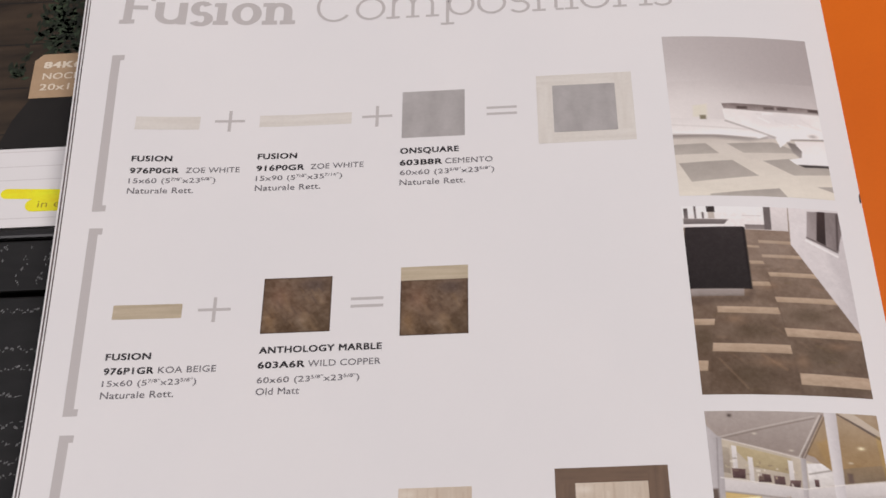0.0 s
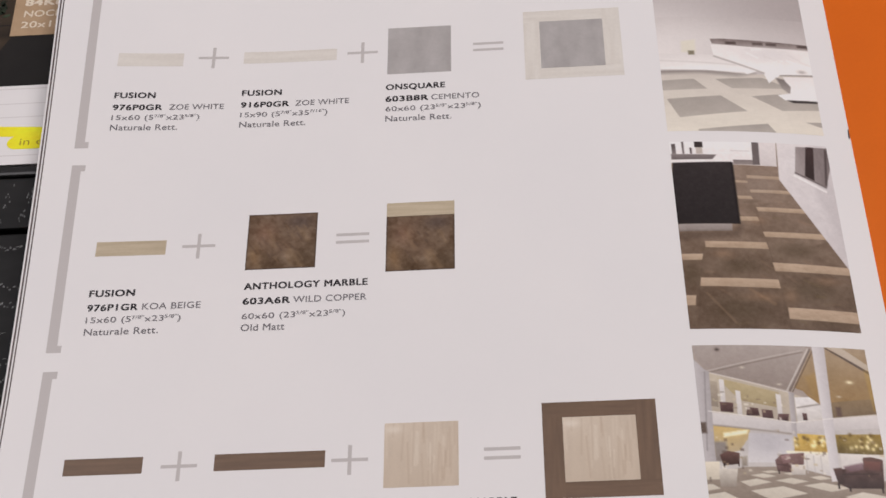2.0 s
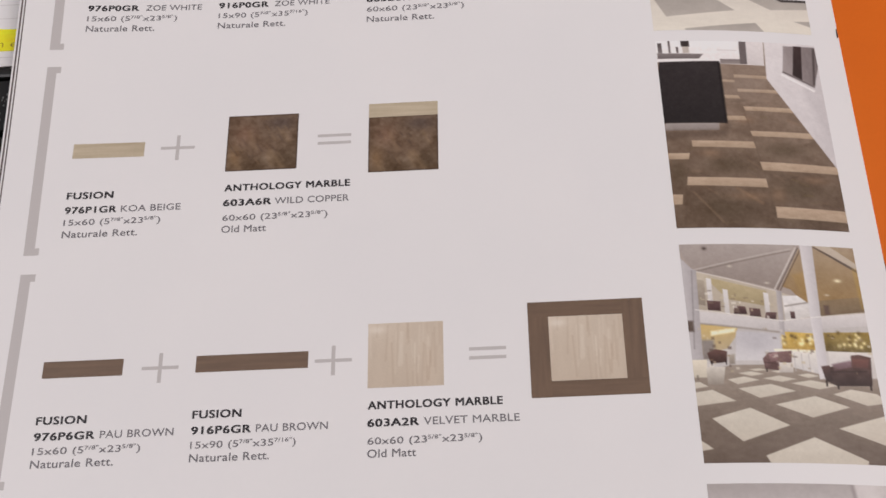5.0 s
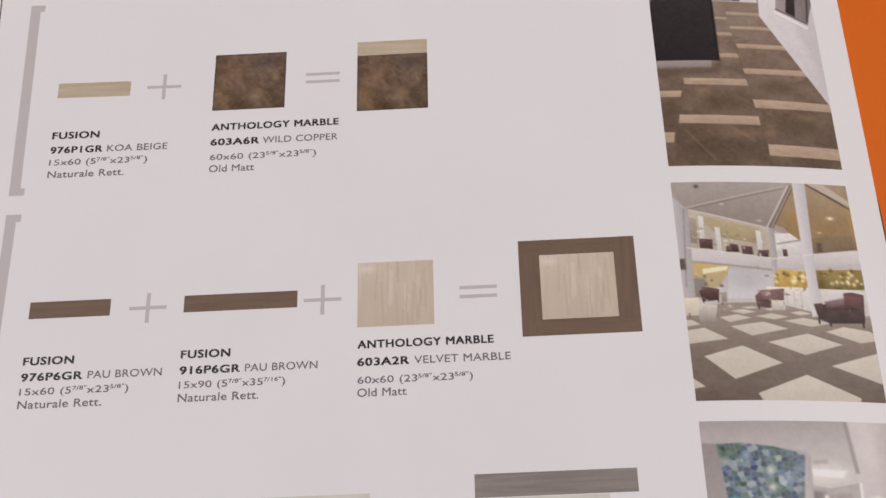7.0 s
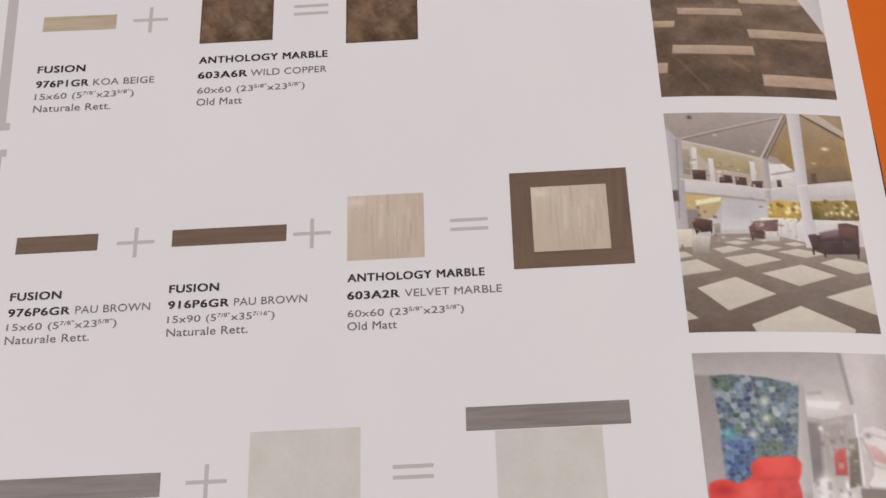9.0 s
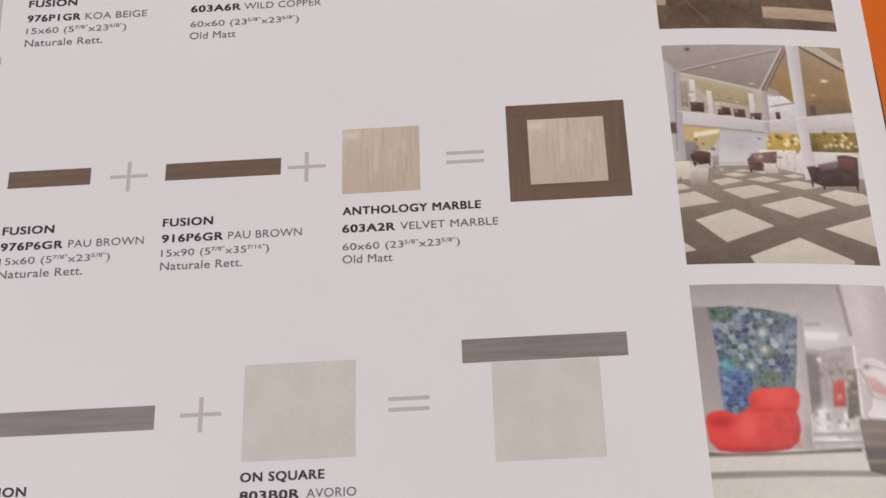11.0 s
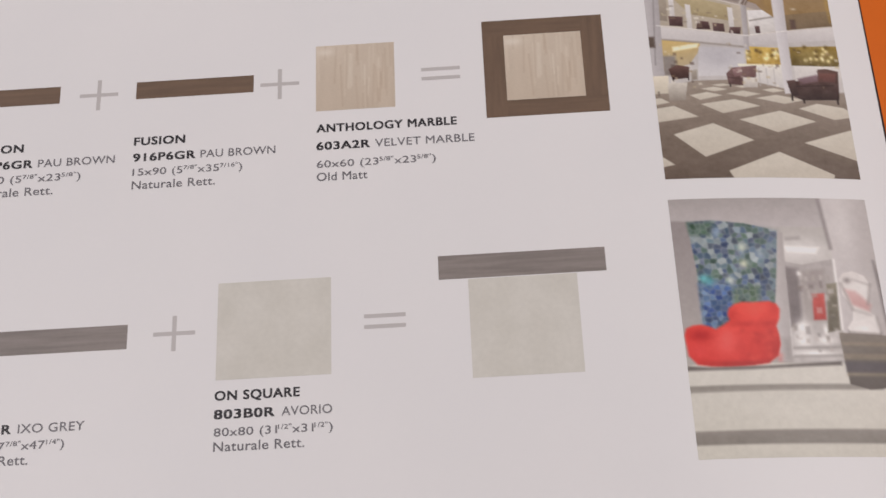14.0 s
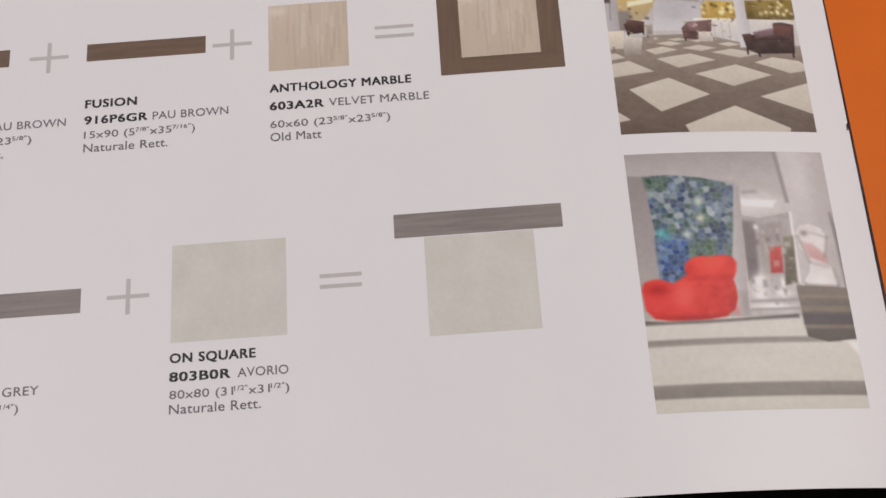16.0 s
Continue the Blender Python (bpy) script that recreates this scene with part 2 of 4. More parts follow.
def capsule(u0, v0, u1, v1, r, n=8):
    a = math.atan2(v1 - v0, u1 - u0)
    return [(u0 + r * math.cos(a + math.pi / 2 + math.pi * k / n), v0 + r * math.sin(a + math.pi / 2 + math.pi * k / n)) for k in range(n + 1)] + \
           [(u1 + r * math.cos(a - math.pi / 2 + math.pi * k / n), v1 + r * math.sin(a - math.pi / 2 + math.pi * k / n)) for k in range(n + 1)]


shape("highlighter_stroke", [capsule(-11.55, 10.69, -9.6, 10.56, 0.19)], yellow, brochure, 2, flat12, "yellow highlighter stroke")
shape("highlighter_stroke", [capsule(-10.72, 10.22, -9.6, 10.21, 0.24)], yellow, brochure, 3, flat12, "yellow highlighter stroke")
words("text_line", "in e", -10.6, 10.12, 0.66, 0.26, stuff("faint_ink", ink(150, 130, 40)), brochure, 0, 4, flat12)

# black rough board below the brochure
board_mat = stuff("black_rough_board", (0.013, 0.013, 0.0135, 1), (0.006, 0.006, 0.0065, 1), (60, 160, 60), rough=0.62, coords="Object", bump=0.5)
speck_mat = stuff("pale_speck", (0.22, 0.22, 0.225, 1), (0.05, 0.05, 0.05, 1), (900, 900, 900), rough=0.7, coords="Object")
board = thing("sample_board", "black rough-textured sample board with a raised rim", "sample board")
box("panel", -0.33, -0.0935, 0.0722, 0.0900, 0.0002, 0.0112, board_mat, board, 0.0008)
box("panel", -0.33, -0.0935, -0.1500, 0.0704, 0.0002, 0.0110, board_mat, board, 0.0008)
box("rim", -0.33, -0.0935, 0.0904, 0.0938, 0.0002, 0.0120, stuff("dark_grey_rim", (0.026, 0.025, 0.026, 1), (0.016, 0.016, 0.017, 1), (50, 50, 50), rough=0.35, coords="Object"), board, 0.0009)
rng = random.Random(9)
bm = bmesh.new()
rows_y = []
y = 0.0655
while y > -0.14:
    rows_y.append(y)
    y -= rng.choice((0.0035, 0.0055, 0.009, 0.013, 0.006))
for ry in rows_y:
    x = -0.16
    while x < -0.0945:
        x += rng.uniform(0.0001, 0.0008) if rng.random() < 0.9 else rng.uniform(0.001, 0.003)
        ln, wd = rng.uniform(0.0003, 0.0011), rng.uniform(0.00014, 0.00050)
        yy = ry + rng.gauss(0, 0.00035) + 0.0003 * math.sin(x * 2400 + ry * 4000)
        bend = rng.uniform(-0.0004, 0.0004)
        bm.faces.new([bm.verts.new(p) for p in ((x, yy - wd, 0.01103), (x + ln, yy + bend - wd * 0.4, 0.01103), (x + ln * 0.8, yy + bend + wd, 0.01103), (x + ln * 0.2, yy + wd * 0.8, 0.01103))])
        x += ln * 0.6
for k in range(9):
    x = -0.158 + 0.0072 * k + rng.uniform(-0.001, 0.001)
    for n in range(16):
        yy, wd = rng.uniform(0.0735, 0.0888), rng.uniform(0.00008, 0.0003)
        px = x + rng.gauss(0, 0.0005) + (yy - 0.08) * 0.15
        bm.faces.new([bm.verts.new(p) for p in ((px, yy - wd * 2.2, 0.01123), (px + wd, yy, 0.01123), (px, yy + wd * 2.2, 0.01123), (px - wd, yy, 0.01123))])
specks = link("scratches", bm, speck_mat, board, "fine pale scratches in rows")
specks["kind"] = "stuff"

# ---- the open catalogue ----
book = thing("open_catalogue", "open tile catalogue, white page with grey brackets facing an orange page", "catalogue")
BOTTOM, TOP = -11.84, 19.2
orange = stuff("orange_ink", (0.73, 0.147, 0.004, 1), (0.68, 0.130, 0.004, 1), (0.2, 0.3), rough=0.5, fine=0.03)
leaf_dark = stuff("printed_brown_leaf", ink(92, 80, 78), ink(70, 60, 58), (0.6, 0.6))
leaf_grey = stuff("printed_grey_leaf", ink(150, 140, 138), ink(128, 118, 118), (0.6, 0.6))
box("page_block", -0.0925, 0.1215, BOTTOM * CM + 0.008, TOP * CM - 0.002, 0.0002, 0.0125, PAPER, book)


def outer(v):
    """How far the free edge of the page drifts outwards towards its lifted corner."""
    v = max(0.0, v)
    return -0.012 * v - 0.0011 * v * v


page = sheet("page", -9.21, 12.24, BOTTOM, TOP, PAPER, book, page_z, 0.010, 0.25, lambda a, b, v: (a + outer(v), b), "white coated page")
for n, (out, m) in enumerate(((-9.255, leaf_dark), (-9.305, PAPER), (-9.36, leaf_dark), (-9.415, PAPER))):
    sheet("leaf", out, -4.0, BOTTOM + 0.05, TOP - 0.05, m, book, lambda u, v, n=n: page_z(u, v) - 0.03 - 0.02 * n, 0.008, 0.5, lambda a, b, v: (a + outer(v), b))
# mauve-brown strip under the gap at the gutter, darker than the page edges
sheet("inner_leaf", 11.9, 13.2, BOTTOM, TOP, stuff("mauve_gutter_strip", ink(112, 92, 90), ink(90, 74, 74), (0.6, 0.6)), book, lambda u, v: 1.24, 0.01, 0.4)
sheet("facing_page", 12.17, 33.8, BOTTOM - 0.1, TOP, orange, book, facing_z, 0.012, 0.3, lambda a, b, v: (a + 0.004 * max(0.0, 9.0 - v) + 0.07 * clamp(2.4 - v), b), "plain orange page")
box("page_block", 0.1330, 0.3370, BOTTOM * CM, TOP * CM - 0.002, 0.0002, 0.0125, PAPER, book)

# two small dark brown patches laid on the page at its gutter edge
mark_brown = stuff("dark_gutter_mark", ink(58, 44, 42), ink(44, 34, 34), (2, 2))
for v, h in ((8.95, 0.36), (-3.75, 0.22)):
    shape("gutter_mark", [[(12.19, v - h / 2), (12.238, v - h / 2 + 0.05), (12.238, v + h / 2), (12.20, v + h / 2 - 0.06)]], mark_brown, book, 2)

# headings
XH = 0.95


def arc(cx, cy, rx, ry, a0, a1, wx, wy, n=20):
    """A bent stroke along part of an ellipse, as a run of small outlines."""
    out = []
    for k in range(n):
        p, q = (radians(a0 + (a1 - a0) * m / n) for m in (k, k + 1))
        out.append([(cx + rx * math.cos(p), cy + ry * math.sin(p)), (cx + rx * math.cos(q), cy + ry * math.sin(q)),
                    (cx + (rx - wx) * math.cos(q), cy + (ry - wy) * math.sin(q)), (cx + (rx - wx) * math.cos(p), cy + (ry - wy) * math.sin(p))])
    return out


def slab(ch, a, b, w, t):
    """Outlines of a slab-serif letter between a and b, with stems w and serifs t thick, on a zero base line."""
    c, r = (a + b) / 2, (b - a) / 2
    foot = lambda x, half: rect(x - half, 0, x + half, t)
    half = 0.23 if w > 0.2 else 0.20
    if ch == "F":
        x = a + half
        return [foot(x, half), rect(x - w / 2, t, x + w / 2, 1.35 - t), rect(a, 1.35 - t, b, 1.35), rect(x + w / 2, 0.62, b - 0.2, 0.62 + t), rect(b - 0.14, 1.0, b, 1.35 - t)]
    if ch == "o":
        return arc(c, XH / 2, r, XH / 2 + 0.01, 0, 360, w, t, 32)
    if ch == "C":
        return arc(c, 0.675, r, 0.69, 40, 320, w, t, 30)
    if ch == "i":
        return [foot(c, half), rect(c - w / 2, t, c + w / 2, XH - t), rect(c - half, XH - t, c + w / 2, XH), rect(c - w / 2, 1.15, c + w / 2, 1.15 + w)]
    if ch == "u":
        x, y = a + half * 0.6, b - half * 0.55
        return arc((x + y) / 2, 0.42, (y - x) / 2 + w / 2, 0.42, 180, 360, w, t * 1.1, 16) + [rect(x - w / 2, 0.42, x + w / 2, XH - t), rect(a, XH - t, x + w / 2, XH), rect(y - w / 2, t, y + w / 2, XH), rect(y - w / 2, 0, b, t)]
    if ch in "nm":
        k = 2 if ch == "n" else 3
        xs = [a + half + (b - a - 2 * half) * m / (k - 1) for m in range(k)]
        out = [foot(x, half) for x in xs] + [rect(x - w / 2, t, x + w / 2, 0.55 if m else XH - t) for m, x in enumerate(xs)] + [rect(a, XH - t, xs[0] + w / 2, XH)]
        for x, y in zip(xs, xs[1:]):
            out += arc((x + y) / 2, 0.55, (y - x) / 2 + w / 2, 0.40, 0, 180, w, t, 14)
        return out
    if ch == "p":
        x = a + half
        return [rect(x - half, -0.38, x + half, -0.38 + t), rect(x - w / 2, -0.38 + t, x + w / 2, XH - t), rect(a, XH - t, x + w / 2, XH)] + arc((x + b) / 2, XH / 2, (b - x) / 2, XH / 2, 0, 360, w, t, 28)
    if ch == "t":
        return [rect(a + 0.12, 0.1, a + 0.12 + w, 1.2), rect(a, XH - t, b, XH), rect(a + 0.15, 0, b, t)]
    q = XH / 4
    return arc(c, XH - q - 0.01, r * 0.9, q + t / 2, 30, 270, w, t, 16) + arc(c, q + 0.01, r, q + t / 2, -150, 90, w, t, 16)


def heading(text, start, wide, edges, w, t, base):
    """A heading letter by letter; edges: where each letter begins and ends, in parts of the whole width."""
    loops = []
    for ch, (a, b) in zip(text, edges):
        loops += [[(x, base + y) for x, y in loop] for loop in slab(ch, start + a * wide, start + b * wide, w, t)]
    return shape("heading", loops, GREY_INK, book, 2, label="large pale grey slab-serif heading")


heading("Fusion", -8.76, 5.27, ((0, 0.19), (0.195, 0.378), (0.39, 0.53), (0.535, 0.615), (0.635, 0.805), (0.81, 1.0)), 0.26, 0.17, 16.24)
heading("Compositions", -2.86, 10.66, ((0, 0.105), (0.112, 0.196), (0.2, 0.348), (0.353, 0.448), (0.455, 0.537), (0.544, 0.603), (0.609, 0.647), (0.66, 0.697), (0.70, 0.739),
                                       (0.743, 0.828), (0.834, 0.944), (0.942, 1.0)), 0.095, 0.085, 16.27)

# brackets
for top, low in ((14.89, 8.99), (8.40, 2.44), (1.89, -3.9)):
    a, b = (-8.46 - 0.012 * max(0.0, v) - 0.0006 * max(0.0, v) ** 2 for v in (top, low))
    shape("bracket", [[(b, low), (b + 0.37, low), (b + 0.37, low + 0.21), (b + 0.26, low + 0.21), (a + 0.26, top - 0.21), (a + 0.37, top - 0.21), (a + 0.37, top), (a, top)]], GREY_INK, book, 1)


def plus(u, v):
    a, b, s = 0.43, 0.40, 0.045
    shape("plus_sign", [[(u - a, v - s), (u - s, v - s), (u - s, v - b), (u + s, v - b), (u + s, v - s), (u + a, v - s),
                         (u + a, v + s), (u + s, v + s), (u + s, v + b), (u - s, v + b), (u - s, v + s), (u - a, v + s)]], GREY_INK, book, 1)


def equals(u, v):
    shape("equals_sign", [rect(u, v + 0.075, u + 0.85, v + 0.165), rect(u, v - 0.165, u + 0.85, v - 0.075)], GREY_INK, book, 1)


for u, v in ((-5.10, 12.28), (-0.89, 12.27), (-4.95, 5.6), (-4.85, -0.90), (-0.83, -0.90), (-2.93, -6.88)):
    plus(u, v)
for u, v in ((2.22, 12.27), (-1.39, 5.66), (2.30, -0.87), (0.95, -6.86)):
    equals(u, v)

U0, U1 = 7.35, 11.52


class Photo:
    """A printed photograph: flat ink on the page, its colour carried point by point, laid down shape over shape."""

    def __init__(self, v0, v1, label, seed, cols=220, u0=U0, u1=U1, name="photo"):
        self.u0, self.v0, self.v1, self.label, self.name = u0, v0, v1, label, name
        self.w, self.h = u1 - u0, v0 - v1
        self.nu, self.nv = cols, round(cols * self.h / self.w)
        self.a, self.b = np.meshgrid(np.linspace(0, 1, self.nu + 1), np.linspace(0, 1, self.nv + 1))
        self.x, self.y = self.a * self.w, self.b * self.h
        self.c = np.zeros((self.nv + 1, self.nu + 1, 3))
        self.rng = np.random.RandomState(seed)

    def noise(self, sx, sy, octaves=3):
        """Smooth noise from -1 to 1, sx and sy grains a centimetre."""
        out, amp, total = np.zeros_like(self.a), 1.0, 0.0
        for k in range(octaves):
            nx, ny = max(2, int(self.w * sx * 2 ** k)), max(2, int(self.h * sy * 2 ** k))
            g = self.rng.uniform(-1, 1, (ny + 2, nx + 2))
            px, py = self.a * nx, self.b * ny
            i, j = px.astype(int), py.astype(int)
            fx, fy = px - i, py - j
            fx, fy = fx * fx * (3 - 2 * fx), fy * fy * (3 - 2 * fy)
            top = g[j, i] * (1 - fx) + g[j, i + 1] * fx
            low = g[j + 1, i] * (1 - fx) + g[j + 1, i + 1] * fx
            out += amp * (top * (1 - fy) + low * fy)
            total += amp
            amp *= 0.6
        return out / total

    def inside(self, pts, soft):
        """Cover of an outline, with soft edges of so many centimetres."""
        n = len(pts) // 2
        past = lambda f: -0.05 if f <= 0.001 else 1.05 if f >= 0.999 else f
        px = [past(pts[2 * k]) * self.w for k in range(n)]
        py = [past(pts[2 * k + 1]) * self.h for k in range(n)]
        dist, odd = np.full_like(self.x, 1e9), np.zeros(self.x.shape, bool)
        for k in range(n):
            x0, y0, x1, y1 = px[k], py[k], px[(k + 1) % n], py[(k + 1) % n]
            dx, dy = x1 - x0, y1 - y0
            t = np.clip(((self.x - x0) * dx + (self.y - y0) * dy) / max(dx * dx + dy * dy, 1e-9), 0, 1)
            dist = np.minimum(dist, np.hypot(self.x - x0 - t * dx, self.y - y0 - t * dy))
            if abs(dy) > 1e-9:
                odd ^= ((y0 > self.y) != (y1 > self.y)) & (self.x < x0 + (self.y - y0) * dx / dy)
        return np.clip(0.5 + np.where(odd, dist, -dist) / soft, 0, 1)

    def fill(self, pts, one, two=None, axis="v", grain=0, sx=3, sy=3, soft=0.022, much=1.0):
        """An outline in one colour, or running from one to two down (v) or across (h) its extent, with grain."""
        m = (self.inside(pts, soft) * much)[..., None]
        lo, hi = (min(pts[1::2]), max(pts[1::2])) if axis == "v" else (min(pts[0::2]), max(pts[0::2]))
        t = np.clip(((self.b if axis == "v" else self.a) - lo) / max(hi - lo, 1e-6), 0, 1)[..., None]
        col = np.array(one, float) * (1 - t) + np.array(two or one, float) * t
        if grain:
            col = col + grain * self.noise(sx, sy)[..., None]
        self.c = self.c * (1 - m) + col * m

    def bar(self, a0, b0, a1, b1, *args, **kw):
        self.fill((a0, b0, a1, b0, a1, b1, a0, b1), *args, **kw)

    def line(self, a0, b0, a1, b1, wide, one, **kw):
        x, y = (a1 - a0) * self.w, (b1 - b0) * self.h
        n = math.hypot(x, y)
        p, q = -y / n * wide / 2 / self.w, x / n * wide / 2 / self.h
        self.fill((a0 + p, b0 + q, a1 + p, b1 + q, a1 - p, b1 - q, a0 - p, b0 - q), one, **kw)

    def blob(self, a, b, ra, rb, one, much=1.0):
        m = (much * np.exp(-((self.a - a) / ra) ** 2 - ((self.b - b) / rb) ** 2))[..., None]
        self.c = self.c * (1 - m) + np.array(one, float) * m

    def chips(self, pts, colours, size, soft=0.03, joint=(150, 152, 154), gap=0.025):
        """Irregular mosaic chips with pale joints within an outline."""
        m = self.inside(pts, soft)[..., None]
        nx, ny = int(self.w / size) + 1, int(self.h / size) + 1
        gx = (np.arange(nx)[None, :] + self.rng.uniform(0.1, 0.9, (ny, nx))) * size
        gy = (np.arange(ny)[:, None] + self.rng.uniform(0.1, 0.9, (ny, nx))) * size
        kind = self.rng.randint(0, len(colours), (ny, nx))
        tone = self.rng.normal(0, 9, (ny, nx))
        best, after, pick, lift = np.full_like(self.x, 1e9), np.full_like(self.x, 1e9), np.zeros(self.x.shape, int), np.zeros_like(self.x)
        wx, wy = self.x + 0.03 * self.noise(5, 5), self.y + 0.03 * self.noise(5, 5)
        ci, cj = np.clip((wx / size).astype(int), 0, nx - 1), np.clip((wy / size).astype(int), 0, ny - 1)
        for di in (-1, 0, 1):
            for dj in (-1, 0, 1):
                i, j = np.clip(ci + di, 0, nx - 1), np.clip(cj + dj, 0, ny - 1)
                d = np.hypot(wx - gx[j, i], wy - gy[j, i])
                near = d < best - 1e-9
                after = np.where(near, best, np.where(d > best + 1e-9, np.minimum(after, d), after))
                pick, lift = np.where(near, kind[j, i], pick), np.where(near, tone[j, i], lift)
                best = np.where(near, d, best)
        edge = np.clip(1 - (after - best) / gap, 0, 1)[..., None] * 0.4
        col = (np.array(colours, float)[pick] + lift[..., None]) * (1 - edge) + np.array(joint, float) * edge
        self.c = self.c * (1 - m) + col * m

    def done(self, smooth=0, parent=None, layer=1):
        c = self.c + 1.2 * self.rng.normal(size=self.a.shape)[..., None]
        for _ in range(smooth):
            p = np.pad(c, ((1, 1), (1, 1), (0, 0)), mode="edge")
            c = (p[:-2, 1:-1] + p[2:, 1:-1] + p[1:-1, :-2] + p[1:-1, 2:] + 2 * p[1:-1, 1:-1]) / 6
        c = np.clip(c, 4, 250) / 255
        c = np.where(c <= 0.04045, c / 12.92, ((c + 0.055) / 1.055) ** 2.4) * np.array((1.25, 1.29, 1.27))
        us, vs = self.u0 + self.a * self.w, self.v0 - self.b * self.h
        verts = [on_page(u, v, layer) for u, v in zip(us.ravel().tolist(), vs.ravel().tolist())]
        k = self.nu + 1
        faces = [(j * k + i, (j + 1) * k + i, (j + 1) * k + i + 1, j * k + i + 1) for j in range(self.nv) for i in range(self.nu)]
        me = bpy.data.meshes.new(self.name)
        me.from_pydata(verts, [], faces)
        att = me.color_attributes.new("ink", "FLOAT_COLOR", "POINT")
        att.data.foreach_set("color", np.concatenate([np.clip(c, 0, 0.86), np.ones_like(c[..., :1])], -1).astype(np.float32).ravel())
        me.shade_smooth()
        me.materials.append(PHOTO_INK)
        ob = new(self.name, me)
        ob.parent = parent or book
        if self.label:
            ob["label"] = self.label
        return ob


PHOTO_INK = bpy.data.materials.new("photo_ink")
PHOTO_INK.use_nodes = True
_nt = PHOTO_INK.node_tree
_at = _nt.nodes.new("ShaderNodeAttribute")
_at.attribute_name = "ink"
_nt.links.new(_at.outputs["Color"], _nt.nodes["Principled BSDF"].inputs["Base Color"])
_nt.nodes["Principled BSDF"].inputs["Roughness"].default_value = 0.36
_nt.nodes["Principled BSDF"].inputs["Specular IOR Level"].default_value = 0.25

# tile swatches
pale_wood = stuff("pale_wood_tile", ink(199, 192, 186), ink(190, 182, 175), (0.6, 5), detail=8)
pale_up = stuff("pale_wood_tile_upright", ink(199, 192, 186), ink(190, 182, 175), (5, 0.6), detail=8)
cement = stuff("cement_grey_tile", ink(160, 154, 153), ink(146, 140, 139), (2.2, 1.2), detail=8)
beige_wood = stuff("beige_wood_tile", ink(176, 161, 140), ink(158, 143, 122), (0.6, 7), detail=8)
brown_wood = stuff("brown_wood_tile", ink(107, 86, 71), ink(94, 76, 64), (0.7, 9), detail=8)
brown_up = stuff("brown_wood_tile_upright", ink(107, 86, 71), ink(94, 76, 64), (9, 0.7), detail=8)
grey_wood = stuff("grey_wood_tile", ink(130, 120, 116), ink(112, 103, 99), (0.6, 8), detail=8)
ivory = stuff("ivory_tile", ink(191, 185, 178), ink(184, 178, 170), (1.5, 1.0), detail=8)


def marble(u0, v0, u1, v1, layer=1, parent=None, name="tile_swatch"):
    """Copper-brown marble tile with rusty clouds and pale slanting streaks."""
    q = Photo(v1, v0, "printed swatch of brown copper-veined marble tile", 7, 70, u0, u1, name)
    q.bar(-0.1, -0.1, 1.1, 1.1, (100, 80, 66), (92, 74, 58), grain=26, sx=3.0, sy=2.6)
    q.c += 13 * q.noise(8, 8)[..., None]
    for a, b, ra, rb, c, m in ((0.25, 0.35, 0.16, 0.2, (122, 92, 76), 0.6), (0.75, 0.15, 0.2, 0.12, (70, 58, 54), 0.7), (0.85, 0.8, 0.15, 0.2, (78, 62, 48), 0.6), (0.12, 0.75, 0.1, 0.2, (112, 84, 58), 0.6), (0.5, 0.6, 0.2, 0.16, (104, 82, 68), 0.5)):
        q.blob(a, b, ra, rb, c, m)
    for a0, b0, a1, b1, w in ((0.62, 0.66, 0.80, 0.98, 0.10), (0.58, 0.72, 0.66, 0.92, 0.05), (0.08, 0.70, 0.20, 0.98, 0.06), (0.3, 0.3, 0.42, 0.62, 0.04), (0.78, 0.3, 0.88, 0.5, 0.04)):
        q.line(a0, b0, a1, b1, w, (140, 114, 86), soft=0.16, much=0.42)
    q.c += 12 * q.noise(12, 12)[..., None]
    for k in range(22):
        a, b = q.rng.uniform(0.05, 0.95), q.rng.uniform(0.2, 0.9)
        d = q.rng.uniform(0.05, 0.16)
        q.line(a, b, a + d * 0.6, b + d, q.rng.uniform(0.015, 0.04), ((136, 110, 86), (66, 52, 46))[k % 2], soft=0.06, much=q.rng.uniform(0.25, 0.5))
    for a0, b0, a1, b1 in ((0.0, 0.0, 1.0, 0.0), (1.0, 0.0, 1.0, 1.0), (0.0, 1.0, 1.0, 1.0), (0.0, 0.0, 0.0, 1.0)):
        q.line(a0, b0, a1, b1, 0.05, (58, 46, 42), soft=0.06, much=0.6)
    return q.done(parent=parent, layer=layer)


def striped(u0, v0, u1, v1, layer=1, parent=None, name="tile_swatch"):
    """Pale marble tile with fine upright streaks, denser towards one side."""
    q = Photo(v1, v0, "printed swatch of cream marble tile with upright streaks", 8, 80, u0, u1, name)
    q.bar(-0.1, -0.1, 1.1, 1.1, (186, 171, 157), (179, 163, 148), grain=6, sx=4, sy=0.8)
    for k in range(34):
        a = float(np.clip(q.rng.normal(0.62, 0.22), 0.02, 0.98))
        b = q.rng.uniform(-0.1, 0.6)
        q.line(a, b, a + q.rng.uniform(-0.03, 0.03), b + q.rng.uniform(0.25, 0.7), q.rng.uniform(0.012, 0.035), (164, 144, 127) if k % 3 else (206, 195, 183), soft=0.045, much=q.rng.uniform(0.25, 0.6))
    q.blob(0.12, 0.1, 0.12, 0.06, (208, 198, 188), 0.6)
    return q.done(parent=parent, layer=layer)


def swatch(m, *r, parent=None, layer=1, name="tile_swatch"):
    look_of = m.name.replace("_upright", "").replace("_", " ")
    return shape(name, [rect(*r)], m, parent or book, layer, label="printed swatch of a " + look_of)


